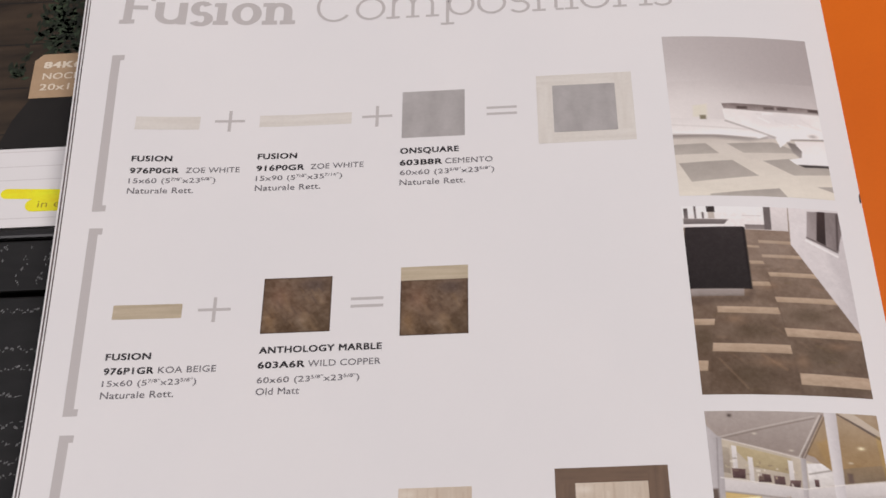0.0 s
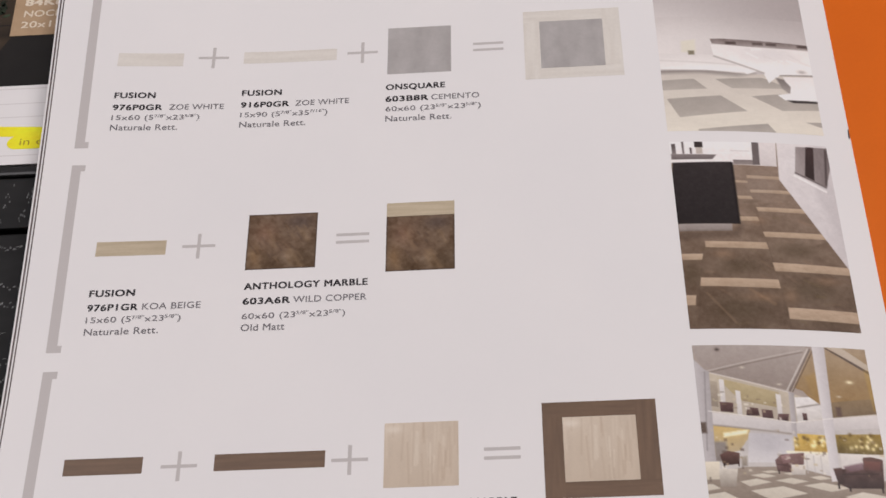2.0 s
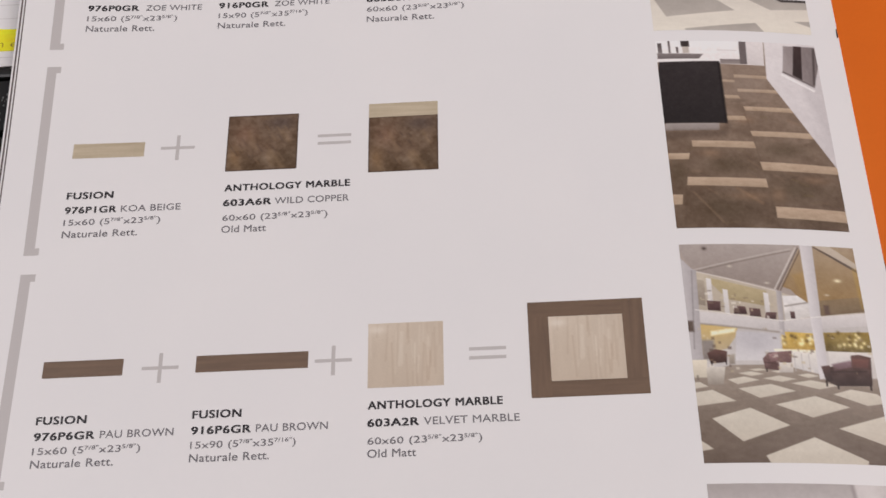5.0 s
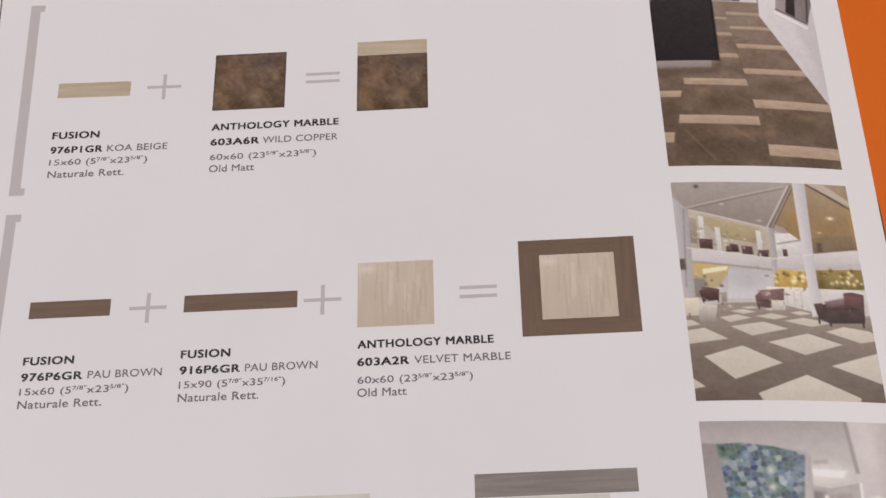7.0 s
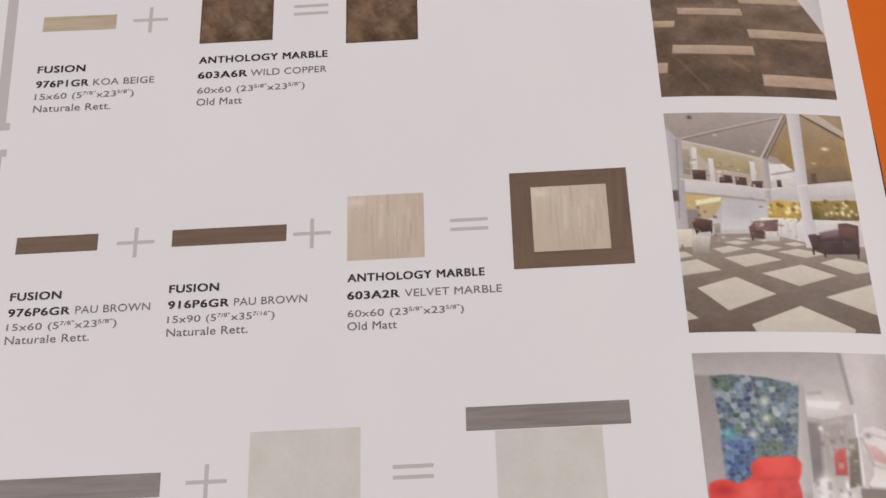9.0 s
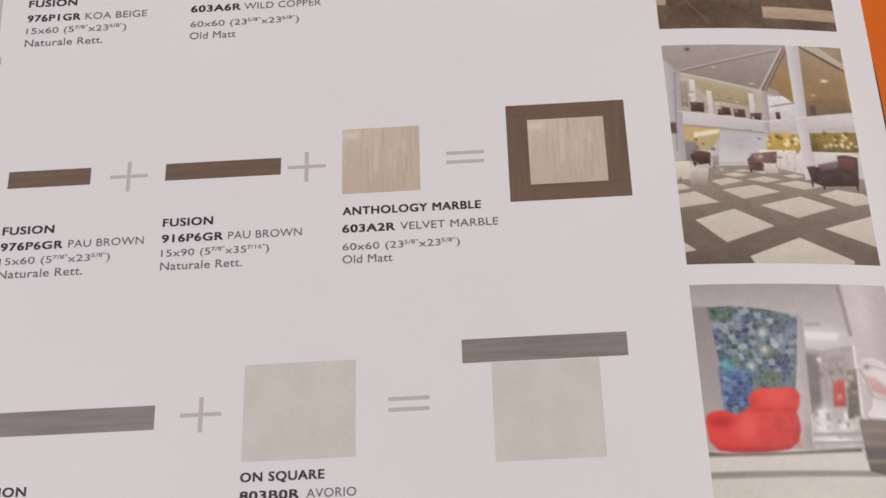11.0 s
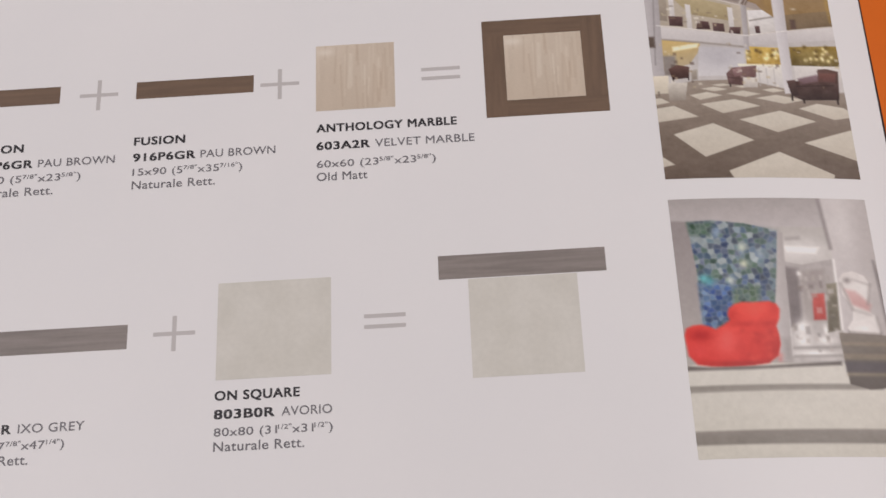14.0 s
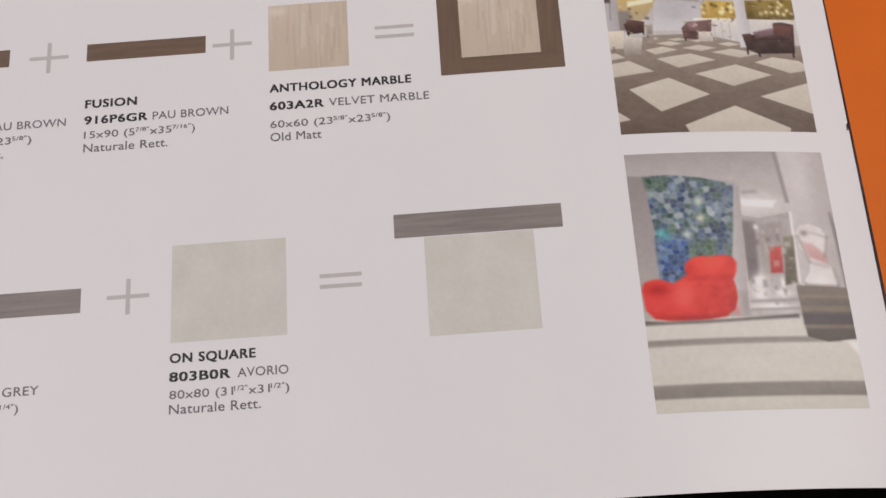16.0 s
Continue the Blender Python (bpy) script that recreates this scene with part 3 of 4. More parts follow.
swatch(pale_wood, -7.79, 11.97, -5.95, 12.46)
swatch(pale_wood, -4.25, 12.04, -1.62, 12.48)
swatch(cement, -0.18, 11.38, 1.60, 13.17)
s = swatch(pale_wood, 3.65, 10.92, 6.36, 13.55)
swatch(pale_up, 3.65, 10.92, 4.10, 13.10, parent=s, layer=2, name="tile_strip")
swatch(pale_up, 5.87, 11.35, 6.36, 13.55, parent=s, layer=2, name="tile_strip")
swatch(cement, 4.10, 11.32, 5.87, 13.13, parent=s, layer=3, name="tile_centre")
swatch(beige_wood, -7.62, 5.36, -5.80, 5.82)
marble(-3.70, 4.77, -1.90, 6.56)
s = marble(-0.10, 4.53, 1.66, 6.32)
swatch(beige_wood, -0.10, 6.30, 1.66, 6.75, parent=s, layer=2, name="tile_strip")
swatch(brown_wood, -7.60, -1.06, -5.72, -0.61)
swatch(brown_wood, -4.02, -1.07, -1.41, -0.62)
striped(-0.03, -1.68, 1.71, 0.05)
s = swatch(brown_wood, 3.68, -2.12, 6.35, 0.45)
swatch(brown_up, 3.68, -2.12, 4.15, 0.03, parent=s, layer=2, name="tile_strip")
swatch(brown_up, 5.86, -1.70, 6.35, 0.45, parent=s, layer=2, name="tile_strip")
striped(4.15, -1.70, 5.86, 0.03, 3, s, "tile_centre")
swatch(grey_wood, -7.35, -7.17, -3.89, -6.62)
swatch(ivory, -2.05, -7.98, 0.28, -5.79)
swatch(ivory, 3.10, -8.24, 5.33, -6.02)
swatch(grey_wood, 2.50, -6.00, 5.94, -5.45, layer=2)

# captions: title, code, colour name, size, finish
SMALL = '15x60 (5^7/8"^x23^5/8"^)'
LONG = '15x90 (5^7/8"^x35^7/16"^)'
SQUARE = '60x60 (23^5/8"^x23^5/8"^)'


def caption(u, v, title, tw, code, cw, nu, name, nw, size, sw, finish, fw, down):
    v -= 0.02
    words("text_line", title, u, v, tw, 0.20, BLACK_INK, book, 0.032)
    words("text_line", code, u if len(code) > 4 else u + 0.62, v - down[0], cw if len(code) > 4 else 0.78, 0.195, BLACK_INK, book, 0.032)
    words("text_line", name, nu, v - down[0], nw, 0.195, TEXT_INK, book, 0.005)
    words("text_line", size, u, v - down[1], sw, 0.175, TEXT_INK, book, 0.005)
    words("text_line", finish, u, v - down[2], fw, 0.205, TEXT_INK, book, 0.007)


D1, D2, D3 = (0.44, 0.80, 1.17), (0.46, 0.91, 1.27), (0.41, 0.77, 1.11)
NAT = "Naturale Rett."
caption(-7.73, 10.80, "FUSION", 1.12, "976P0GR", 1.35, -6.18, "ZOE WHITE", 1.50, SMALL, 2.41, NAT, 1.83, D1)
caption(-4.20, 10.83, "FUSION", 1.09, "916P0GR", 1.32, -2.70, "ZOE WHITE", 1.48, LONG, 2.40, NAT, 1.81, D1)
caption(-0.20, 10.81, "ONSQUARE", 1.62, "603B8R", 1.16, 1.05, "CEMENTO", 1.31, SQUARE, 2.60, NAT, 1.80, D1)
caption(-7.61, 4.11, "FUSION", 1.15, "976P1GR", 1.27, -6.22, "KOA BEIGE", 1.48, SMALL, 2.40, NAT, 1.86, D1)
caption(-3.67, 4.17, "ANTHOLOGY MARBLE", 3.12, "603A6R", 1.18, -2.40, "WILD COPPER", 1.84, SQUARE, 2.59, "Old Matt", 1.09, D2)
caption(-7.57, -2.26, "FUSION", 1.14, "976P6GR", 1.37, -6.07, "PAU BROWN", 1.67, SMALL, 2.45, NAT, 1.87, D3)
caption(-3.99, -2.26, "FUSION", 1.10, "916P6GR", 1.34, -2.53, "PAU BROWN", 1.62, LONG, 2.37, NAT, 1.79, D3)
caption(-0.01, -2.21, "ANTHOLOGY MARBLE", 3.03, "603A2R", 1.14, 1.25, "VELVET MARBLE", 2.14, SQUARE, 2.55, "Old Matt", 1.08, (0.45, 0.90, 1.23))
caption(-2.05, -8.40, "ON SQUARE", 1.69, "803B0R", 1.19, -0.71, "AVORIO", 1.00, '80x80 (31^1/2"^x31^1/2"^)', 2.35, NAT, 1.79, (0.40, 0.77, 1.09))
caption(-7.52, -8.48, "FUSION", 1.10, "P8GR", 1.39, -5.97, "IXO GREY", 1.33, '20x120 (7^7/8"^x47^1/4"^)', 2.50, NAT, 1.80, (0.39, 0.74, 1.06))

# ---- room pictures along the gutter ----
# bedroom with grey and pale floor tiles
p = Photo(14.92, 8.80, "picture of a white bedroom with grey and pale floor tiles", 1)
p.bar(-0.1, -0.1, 1.1, 1.1, (166, 157, 157), (176, 168, 167), grain=3)
p.bar(0, 0, 1, 0.3, (176, 168, 168), (162, 153, 153), axis="h")
p.blob(0.0, 0.55, 0.5, 0.28, (218, 211, 210), 0.9)
p.blob(0.35, 0.47, 0.45, 0.12, (206, 199, 198), 0.7)
p.blob(0.95, 0.50, 0.4, 0.14, (196, 188, 188), 0.6)
p.fill((0, 0.635, 0.57, 0.655, 1, 0.645, 1, 1, 0, 1), (190, 181, 175), (210, 202, 192), grain=5, sx=2, sy=5)
p.fill((0, 0.632, 0.3, 0.636, 0.62, 0.65, 0.5, 0.675, 0.25, 0.655, 0, 0.66), (136, 127, 124), (168, 160, 156), soft=0.12)
STONE = (166, 158, 154)
for pts in ((0, 0.7, 0.21, 0.69, 0.29, 0.75, 0, 0.76), (0.02, 0.81, 0.37, 0.79, 0.53, 0.88, 0.09, 0.92), (0.2, 0.99, 0.65, 0.95, 0.74, 1.01, 0.2, 1.01),
            (0.35, 0.69, 0.66, 0.675, 0.84, 0.735, 0.45, 0.745), (0.57, 0.79, 0.76, 0.77, 1, 0.81, 1, 0.85, 0.76, 0.87), (0.9, 0.93, 1, 0.92, 1, 0.97)):
    p.fill(pts, (158, 150, 145), (172, 164, 158), grain=5, sx=3, sy=4)
p.fill((0, 0.53, 0.35, 0.54, 0.68, 0.62, 0.57, 0.655, 0.3, 0.635, 0, 0.635), (206, 199, 198), (226, 220, 219), grain=4, sx=2, sy=6)
p.line(0.002, 0.575, 0.5, 0.60, 0.03, (196, 189, 187), soft=0.06)
p.fill((0.155, 0.455, 0.25, 0.445, 0.245, 0.525, 0.15, 0.525), (206, 199, 188), soft=0.08)
p.bar(0.195, 0.515, 0.235, 0.54, (128, 120, 104), soft=0.05)
p.fill((0.35, 0.44, 0.42, 0.437, 0.99, 0.452, 1, 0.482, 0.63, 0.487, 0.36, 0.47), (120, 108, 106), (150, 139, 137), grain=16, sx=6, sy=2)
for a in (0.45, 0.63, 0.72, 0.93):
    p.bar(a, 0.455, a + 0.07, 0.472, (86, 74, 72), grain=10, soft=0.05)
p.fill((0.35, 0.475, 0.63, 0.485, 1, 0.49, 1, 0.635, 0.79, 0.65, 0.745, 0.675, 0.7, 0.705, 0.675, 0.645, 0.5, 0.595, 0.36, 0.545), (216, 209, 208), (230, 224, 223), grain=6, sx=3, sy=3)
p.blob(0.72, 0.53, 0.2, 0.05, (198, 192, 194), 0.5)
p.line(0.36, 0.548, 0.68, 0.645, 0.035, (150, 142, 140), soft=0.07)
p.line(0.78, 0.655, 1, 0.64, 0.03, (130, 122, 120), soft=0.05)
p.blob(0.93, 0.625, 0.03, 0.012, (150, 142, 140), 0.7)
p.fill((0.75, 0.67, 0.84, 0.685, 0.87, 0.76, 0.82, 0.765, 0.78, 0.73), (116, 108, 106), (160, 152, 150), soft=0.06)
p.fill((0.8, 0.662, 1, 0.65, 1, 0.8, 0.79, 0.805, 0.745, 0.775, 0.83, 0.76, 0.84, 0.72, 0.81, 0.69), (214, 207, 207), (226, 220, 220), grain=4)
for k in range(22):
    a, b = p.rng.uniform(0.4, 0.95), p.rng.uniform(0.50, 0.62)
    if b < 0.50 + (a - 0.35) * 0.16:
        p.line(a, b, a + p.rng.uniform(0.03, 0.10), b + p.rng.uniform(-0.01, 0.03), 0.03, ((198, 191, 190), (236, 231, 230))[k % 2], soft=0.08, much=0.5)
p.line(0.0, 0.63, 0.55, 0.65, 0.03, (150, 142, 139), soft=0.06, much=0.6)
p.c = 135 + (p.c - 135) * 1.08 + 2 * p.noise(12, 12)[..., None] - 6
p.fill((0.8, 0.803, 1, 0.797, 1, 0.81, 0.84, 0.818), (60, 54, 54), soft=0.03)
p.done()

# kitchen with copper marble floor
p = Photo(8.42, 2.40, "picture of a kitchen with brown marble floor and a black island", 2)
p.bar(-0.1, -0.1, 1.1, 1.1, (142, 124, 112), (92, 76, 64), grain=16, sx=1.6, sy=2)
p.c += 7 * p.noise(6, 7)[..., None]
for a, b, ra, rb, k in ((0.35, 0.68, 0.13, 0.04, 0.5), (0.75, 0.8, 0.15, 0.05, 0.5), (0.3, 0.9, 0.15, 0.06, 0.5), (0.7, 0.6, 0.12, 0.04, 0.5), (0.05, 0.72, 0.06, 0.06, 0.5)):
    p.blob(a, b, ra, rb, (78, 66, 52), k)
for a, b, ra, rb in ((0.45, 0.84, 0.12, 0.02), (0.62, 0.83, 0.04, 0.04), (0.25, 0.62, 0.06, 0.02), (0.85, 0.75, 0.08, 0.02), (0.48, 0.44, 0.06, 0.02)):
    p.blob(a, b, ra, rb, (138, 112, 92), 0.5)
for q in ((0.533, 0.592, 0.562, 0.75), (0.568, 0.795, 0.597, 1), (0.139, 0.59, 0.097, 0.745), (0.089, 0.79, 0.045, 1), (0.503, 0.443, 0.513, 0.5), (0.525, 0.53, 0.543, 0.66), (0.49, 0.39, 0.495, 0.42)):
    p.line(*q, 0.02, (78, 64, 55), soft=0.05, much=0.22)
p.line(0.125, 0.82, 0.276, 0.97, 0.03, (140, 116, 96), soft=0.07, much=0.5)
for k in range(60):
    a, b = p.rng.uniform(0.05, 0.95), p.rng.uniform(0.25, 1.0)
    d = p.rng.uniform(0.03, 0.10)
    p.line(a, b, a + d, b + d * p.rng.uniform(-0.4, 0.7), p.rng.uniform(0.015, 0.05), ((132, 108, 90), (70, 57, 48), (106, 92, 66))[k % 3], soft=0.08, much=p.rng.uniform(0.15, 0.45))
p.c += 5 * p.noise(10, 10)[..., None]
p.line(0.38, 0.80, 0.52, 0.875, 0.05, (140, 114, 92), soft=0.10, much=0.6)
for pts in ((0.46, 0.19, 0.72, 0.195, 0.72, 0.212, 0.46, 0.207), (0.38, 0.218, 0.46, 0.222, 0.46, 0.234, 0.38, 0.232), (0.47, 0.27, 0.78, 0.272, 0.79, 0.29, 0.47, 0.287),
            (0.38, 0.305, 0.47, 0.307, 0.48, 0.324, 0.39, 0.324), (0.49, 0.367, 0.86, 0.37, 0.88, 0.394, 0.5, 0.39), (0.38, 0.42, 0.49, 0.42, 0.5, 0.443, 0.38, 0.443),
            (0.51, 0.50, 0.96, 0.50, 0.98, 0.53, 0.52, 0.528), (0.15, 0.553, 0.52, 0.557, 0.53, 0.592, 0.15, 0.586), (0, 0.618, 0.13, 0.62, 0.12, 0.652, 0, 0.65),
            (0.54, 0.662, 1, 0.672, 1, 0.711, 0.55, 0.707), (0.10, 0.743, 0.56, 0.75, 0.565, 0.795, 0.09, 0.786), (0, 0.83, 0.06, 0.833, 0.05, 0.883, 0, 0.882),
            (0.59, 0.89, 1, 0.90, 1, 0.957, 0.59, 0.947)):
    p.fill(pts, (172, 151, 133), (157, 137, 119), grain=10, sx=3, sy=9)
p.fill((0, 0, 0.68, 0, 0.66, 0.135, 0.3, 0.13, 0, 0.12), (220, 213, 213), (210, 203, 203), grain=3)
p.fill((0.56, 0, 0.68, 0, 0.66, 0.135, 0.555, 0.13), (204, 196, 196), (192, 184, 184))
p.blob(0.52, 0.24, 0.14, 0.09, (150, 136, 128), 0.35)
p.fill((0.685, 0, 1, 0, 1, 0.75, 0.662, 0.21), (204, 197, 198), (178, 171, 173), grain=8, sx=1, sy=1)
p.fill((0.90, 0, 1, 0, 1, 0.68, 0.88, 0.3), (188, 181, 183), (170, 163, 165), soft=0.25, much=0.7)
p.fill((0.8, 0.015, 1, 0.01, 0.955, 0.235, 0.77, 0.165), (150, 140, 140), (116, 106, 106), axis="h", grain=8, sx=6, sy=1)
p.fill((0.865, 0.012, 0.915, 0.012, 0.885, 0.205, 0.83, 0.18), (66, 52, 52), (52, 42, 42))
p.line(0.99, 0.02, 0.955, 0.23, 0.05, (74, 64, 64), soft=0.05)
p.line(0.77, 0.165, 0.955, 0.24, 0.04, (82, 72, 72), soft=0.05)
p.line(0.76, 0.18, 0.95, 0.265, 0.05, (220, 214, 214), soft=0.06)
p.bar(0.39, 0.103, 0.555, 0.13, (120, 110, 109), (138, 128, 126))
p.fill((0.525, 0, 0.57, 0, 0.555, 0.13, 0.512, 0.13), (104, 95, 95))
p.bar(0.38, 0.05, 0.5, 0.054, (188, 181, 181))
p.fill((0.01, 0.12, 0.38, 0.115, 0.375, 0.46, 0, 0.46), (56, 50, 51), (44, 39, 40), grain=2)
p.line(0.378, 0.12, 0.374, 0.46, 0.06, (36, 31, 32), soft=0.05)
p.fill((0.005, 0.07, 0.29, 0.075, 0.26, 0.102, 0.005, 0.102), (128, 119, 118), (104, 96, 96))
for a, b, c in ((0.012, 0.012, 0.026), (0.078, 0.0, 0.012), (0.125, 0.035, 0.014)):
    p.bar(a, b, a + c, 0.07, (84, 76, 76), (120, 112, 112))
p.bar(0.165, 0.03, 0.205, 0.07, (176, 166, 160))
p.bar(0.158, 0.0, 0.21, 0.033, (62, 55, 55))
p.fill((0.01, 0.46, 0.33, 0.46, 0.325, 0.498, 0, 0.5), (150, 140, 137), (132, 122, 118), grain=5)
p.fill((0.0, 0.5, 0.33, 0.497, 0.38, 0.46, 0.40, 0.47, 0.36, 0.53, 0, 0.55), (84, 70, 62), soft=0.14, much=0.5)
p.c = 130 + (p.c - 130) * 1.09 + 6 * p.noise(13, 13)[..., None] - 3
p.done()

# hotel lobby with diagonal pale tiles
p = Photo(1.92, -3.92, "picture of a hotel lobby with diagonal pale floor tiles", 3)
LW = (208, 200, 200)
p.bar(-0.1, -0.1, 1.1, 1.1, (172, 157, 150), (150, 134, 126), grain=4)
p.fill((0, 0, 0.68, 0, 0.53, 0.22, 0.06, 0.13), (170, 157, 152), (148, 133, 126), grain=5)
p.fill((0.05, 0.13, 0.52, 0.23, 0.72, 0.28, 0.72, 0.34, 0.52, 0.375, 0.04, 0.33), (190, 176, 158), (176, 162, 148), grain=14, sx=3, sy=3)
p.fill((0.12, 0.16, 0.46, 0.23, 0.44, 0.30, 0.24, 0.27, 0.2, 0.235), (186, 168, 132), (164, 146, 112), grain=8)
p.fill((0.72, 0.005, 1, 0, 1, 0.315, 0.72, 0.345, 0.6, 0.22, 0.55, 0.205, 0.68, 0.02), (164, 142, 118), (150, 116, 70), grain=9)
p.fill((0.62, 0.15, 0.72, 0.12, 0.72, 0.33, 0.66, 0.27), (172, 138, 86), (150, 118, 72), soft=0.1, much=0.7)
p.fill((0.545, 0.25, 0.63, 0.248, 0.69, 0.285, 0.70, 0.345, 0.54, 0.37), (220, 214, 214), (196, 188, 184), grain=18, sx=5, sy=5)
p.line(0.55, 0.30, 0.68, 0.28, 0.03, (140, 128, 122), soft=0.04)
p.fill((0.74, 0.27, 1, 0.235, 1, 0.315, 0.73, 0.345), (140, 116, 86), (122, 102, 80), grain=8)
p.bar(0.77, 0.29, 0.8, 0.335, (104, 82, 72), soft=0.05)
for a, b in ((0.13, 0.165), (0.215, 0.22), (0.44, 0.235)):
    p.fill((a, b, a + 0.028, b + 0.005, a + 0.024, b + 0.12, a - 0.003, b + 0.115), (214, 207, 206), (196, 188, 186))
p.fill((0.06, 0.17, 0.12, 0.18, 0.11, 0.3, 0.05, 0.29), (170, 156, 140), (150, 136, 124), grain=10)
for pts in ((0.12, 0.275, 0.195, 0.28, 0.19, 0.325, 0.12, 0.32), (0.27, 0.30, 0.33, 0.305, 0.335, 0.34, 0.26, 0.34), (0.35, 0.31, 0.41, 0.315, 0.41, 0.352, 0.35, 0.35), (0.44, 0.33, 0.5, 0.33, 0.49, 0.364, 0.43, 0.362),
            (0.575, 0.325, 0.6, 0.325, 0.6, 0.358, 0.575, 0.358)):
    p.fill(pts, (112, 84, 82), (78, 56, 56), grain=12, sx=6, sy=6)
p.fill((0.02, 0.37, 0.51, 0.41, 1, 0.37, 1, 0.62, 0, 0.62), (186, 178, 176), (196, 188, 186), grain=8)
p.fill((0.06, 0.385, 0.27, 0.405, 0.25, 0.45, 0.2, 0.50, 0.06, 0.53), (206, 174, 110), (176, 158, 132), grain=10)
p.fill((0.12, 0.42, 0.26, 0.405, 0.25, 0.424, 0.12, 0.44), (246, 234, 192), soft=0.06)
p.bar(0.06, 0.46, 0.13, 0.55, (150, 140, 134), (132, 120, 116), grain=12, soft=0.08)
p.fill((0.26, 0.42, 0.5, 0.43, 0.485, 0.555, 0.235, 0.555), (190, 184, 188), (206, 200, 202), grain=4)
p.blob(0.37, 0.47, 0.1, 0.05, (178, 172, 178), 0.6)
p.fill((0.51, 0.42, 0.69, 0.425, 0.69, 0.505, 0.50, 0.505), (208, 172, 84), (176, 140, 66), grain=26, sx=6, sy=5)
p.fill((0.74, 0.42, 1, 0.405, 0.99, 0.505, 0.74, 0.505), (160, 132, 62), (112, 94, 52), grain=22, sx=6, sy=5)
for n in range(34):
    a, b = (p.rng.uniform(0.51, 0.68), p.rng.uniform(0.425, 0.49)) if n < 17 else (p.rng.uniform(0.75, 0.97), p.rng.uniform(0.415, 0.48))
    p.blob(a, b, 0.011, 0.009, (246, 228, 170) if n % 3 else (106, 82, 40), 0.85)
p.fill((0.46, 0.505, 0.69, 0.505, 0.68, 0.605, 0.45, 0.6), (222, 214, 206), (198, 191, 190), grain=4)
p.line(0.455, 0.505, 0.7, 0.507, 0.05, (236, 224, 200), soft=0.04)
p.fill((0.75, 0.508, 1, 0.5, 0.99, 0.6, 0.75, 0.6), (216, 208, 204), (196, 188, 186), grain=6)
p.fill((0, 0.61, 0.22, 0.575, 0.48, 0.572, 0.7, 0.615, 1, 0.63, 1, 1, 0, 1), (156, 141, 129), (108, 91, 80), grain=8, sx=3, sy=7)
for pts in ((0.07, 0.81, 0.28, 0.765, 0.48, 0.84, 0.22, 0.91), (0.42, 0.75, 0.64, 0.71, 0.82, 0.755, 0.61, 0.805), (0.33, 0.97, 0.6, 0.89, 0.87, 0.985, 0.84, 1.01, 0.38, 1.01),
            (0.74, 0.85, 1.02, 0.775, 1.02, 0.935), (-0.01, 0.70, 0.09, 0.685, 0.21, 0.735, -0.01, 0.76), (0.23, 0.68, 0.41, 0.66, 0.54, 0.69, 0.34, 0.722), (0.52, 0.655, 0.63, 0.64, 0.78, 0.66, 0.67, 0.68),
            (0.74, 0.7, 0.84, 0.675, 0.98, 0.69, 1.01, 0.725, 0.92, 0.745), (-0.01, 0.875, 0.06, 0.94, -0.01, 0.955), (0.18, 0.64, 0.27, 0.627, 0.35, 0.642, 0.23, 0.662), (-0.01, 0.65, 0.03, 0.65, 0.07, 0.67, -0.01, 0.685),
            (0.37, 0.635, 0.46, 0.622, 0.55, 0.636, 0.47, 0.65), (0.24, 0.612, 0.31, 0.604, 0.38, 0.615, 0.31, 0.625), (0.3, 0.595, 0.36, 0.59, 0.4, 0.597, 0.34, 0.603), (0.56, 0.618, 0.62, 0.61, 0.68, 0.62, 0.62, 0.63),
            (0.42, 0.603, 0.46, 0.598, 0.5, 0.603, 0.46, 0.61)):
    p.fill(pts, (204, 194, 181), (192, 180, 166), grain=5, sx=2, sy=5)
p.fill((0.035, 0.32, 0.52, 0.372, 1, 0.312, 1, 0.375, 0.51, 0.42, 0.03, 0.378), (212, 204, 203), (188, 180, 180), grain=3)
p.line(0.03, 0.38, 0.51, 0.424, 0.03, (132, 116, 104), soft=0.06, much=0.7)
p.line(0.065, 0.127, 0.63, 0.02, 0.028, (186, 174, 168), soft=0.03)
p.line(0.065, 0.137, 0.63, 0.03, 0.02, (130, 116, 108), soft=0.04)
p.line(0.678, 0.012, 0.525, 0.222, 0.028, (110, 94, 86), soft=0.03)
p.line(0.664, 0.012, 0.508, 0.22, 0.026, (206, 197, 192), soft=0.03)
p.line(0.765, 0.005, 1.0, 0.122, 0.028, (104, 88, 80), soft=0.03)
p.line(0.775, 0.0, 1.0, 0.108, 0.02, (186, 170, 154), soft=0.03)
p.line(0.692, 0.02, 0.54, 0.225, 0.02, (98, 80, 70), soft=0.03)
p.fill((0.97, 0.1, 1, 0.11, 1, 0.3, 0.985, 0.3), (196, 160, 70), soft=0.05, much=0.3)
p.line(0.07, 0.133, 0.52, 0.228, 0.028, (208, 198, 192), soft=0.03)
p.fill((-0.01, 0.02, 0.055, 0.12, 0.08, 0.13, 0.06, 0.555, 0.005, 0.555, -0.01, 0.3), (188, 180, 182), (168, 160, 162), axis="h")
p.line(0.055, 0.13, 0.02, 0.5, 0.02, (140, 132, 132), soft=0.04)
p.bar(-0.01, 0.37, 0.03, 0.42, (104, 88, 80), soft=0.06)
p.fill((0.515, 0.225, 0.545, 0.23, 0.527, 0.44, 0.5, 0.43), (184, 176, 178), (160, 151, 152), axis="h")
p.fill((0.69, -0.01, 0.765, -0.01, 0.73, 0.63, 0.68, 0.635), (208, 201, 203), (186, 178, 181), axis="h")
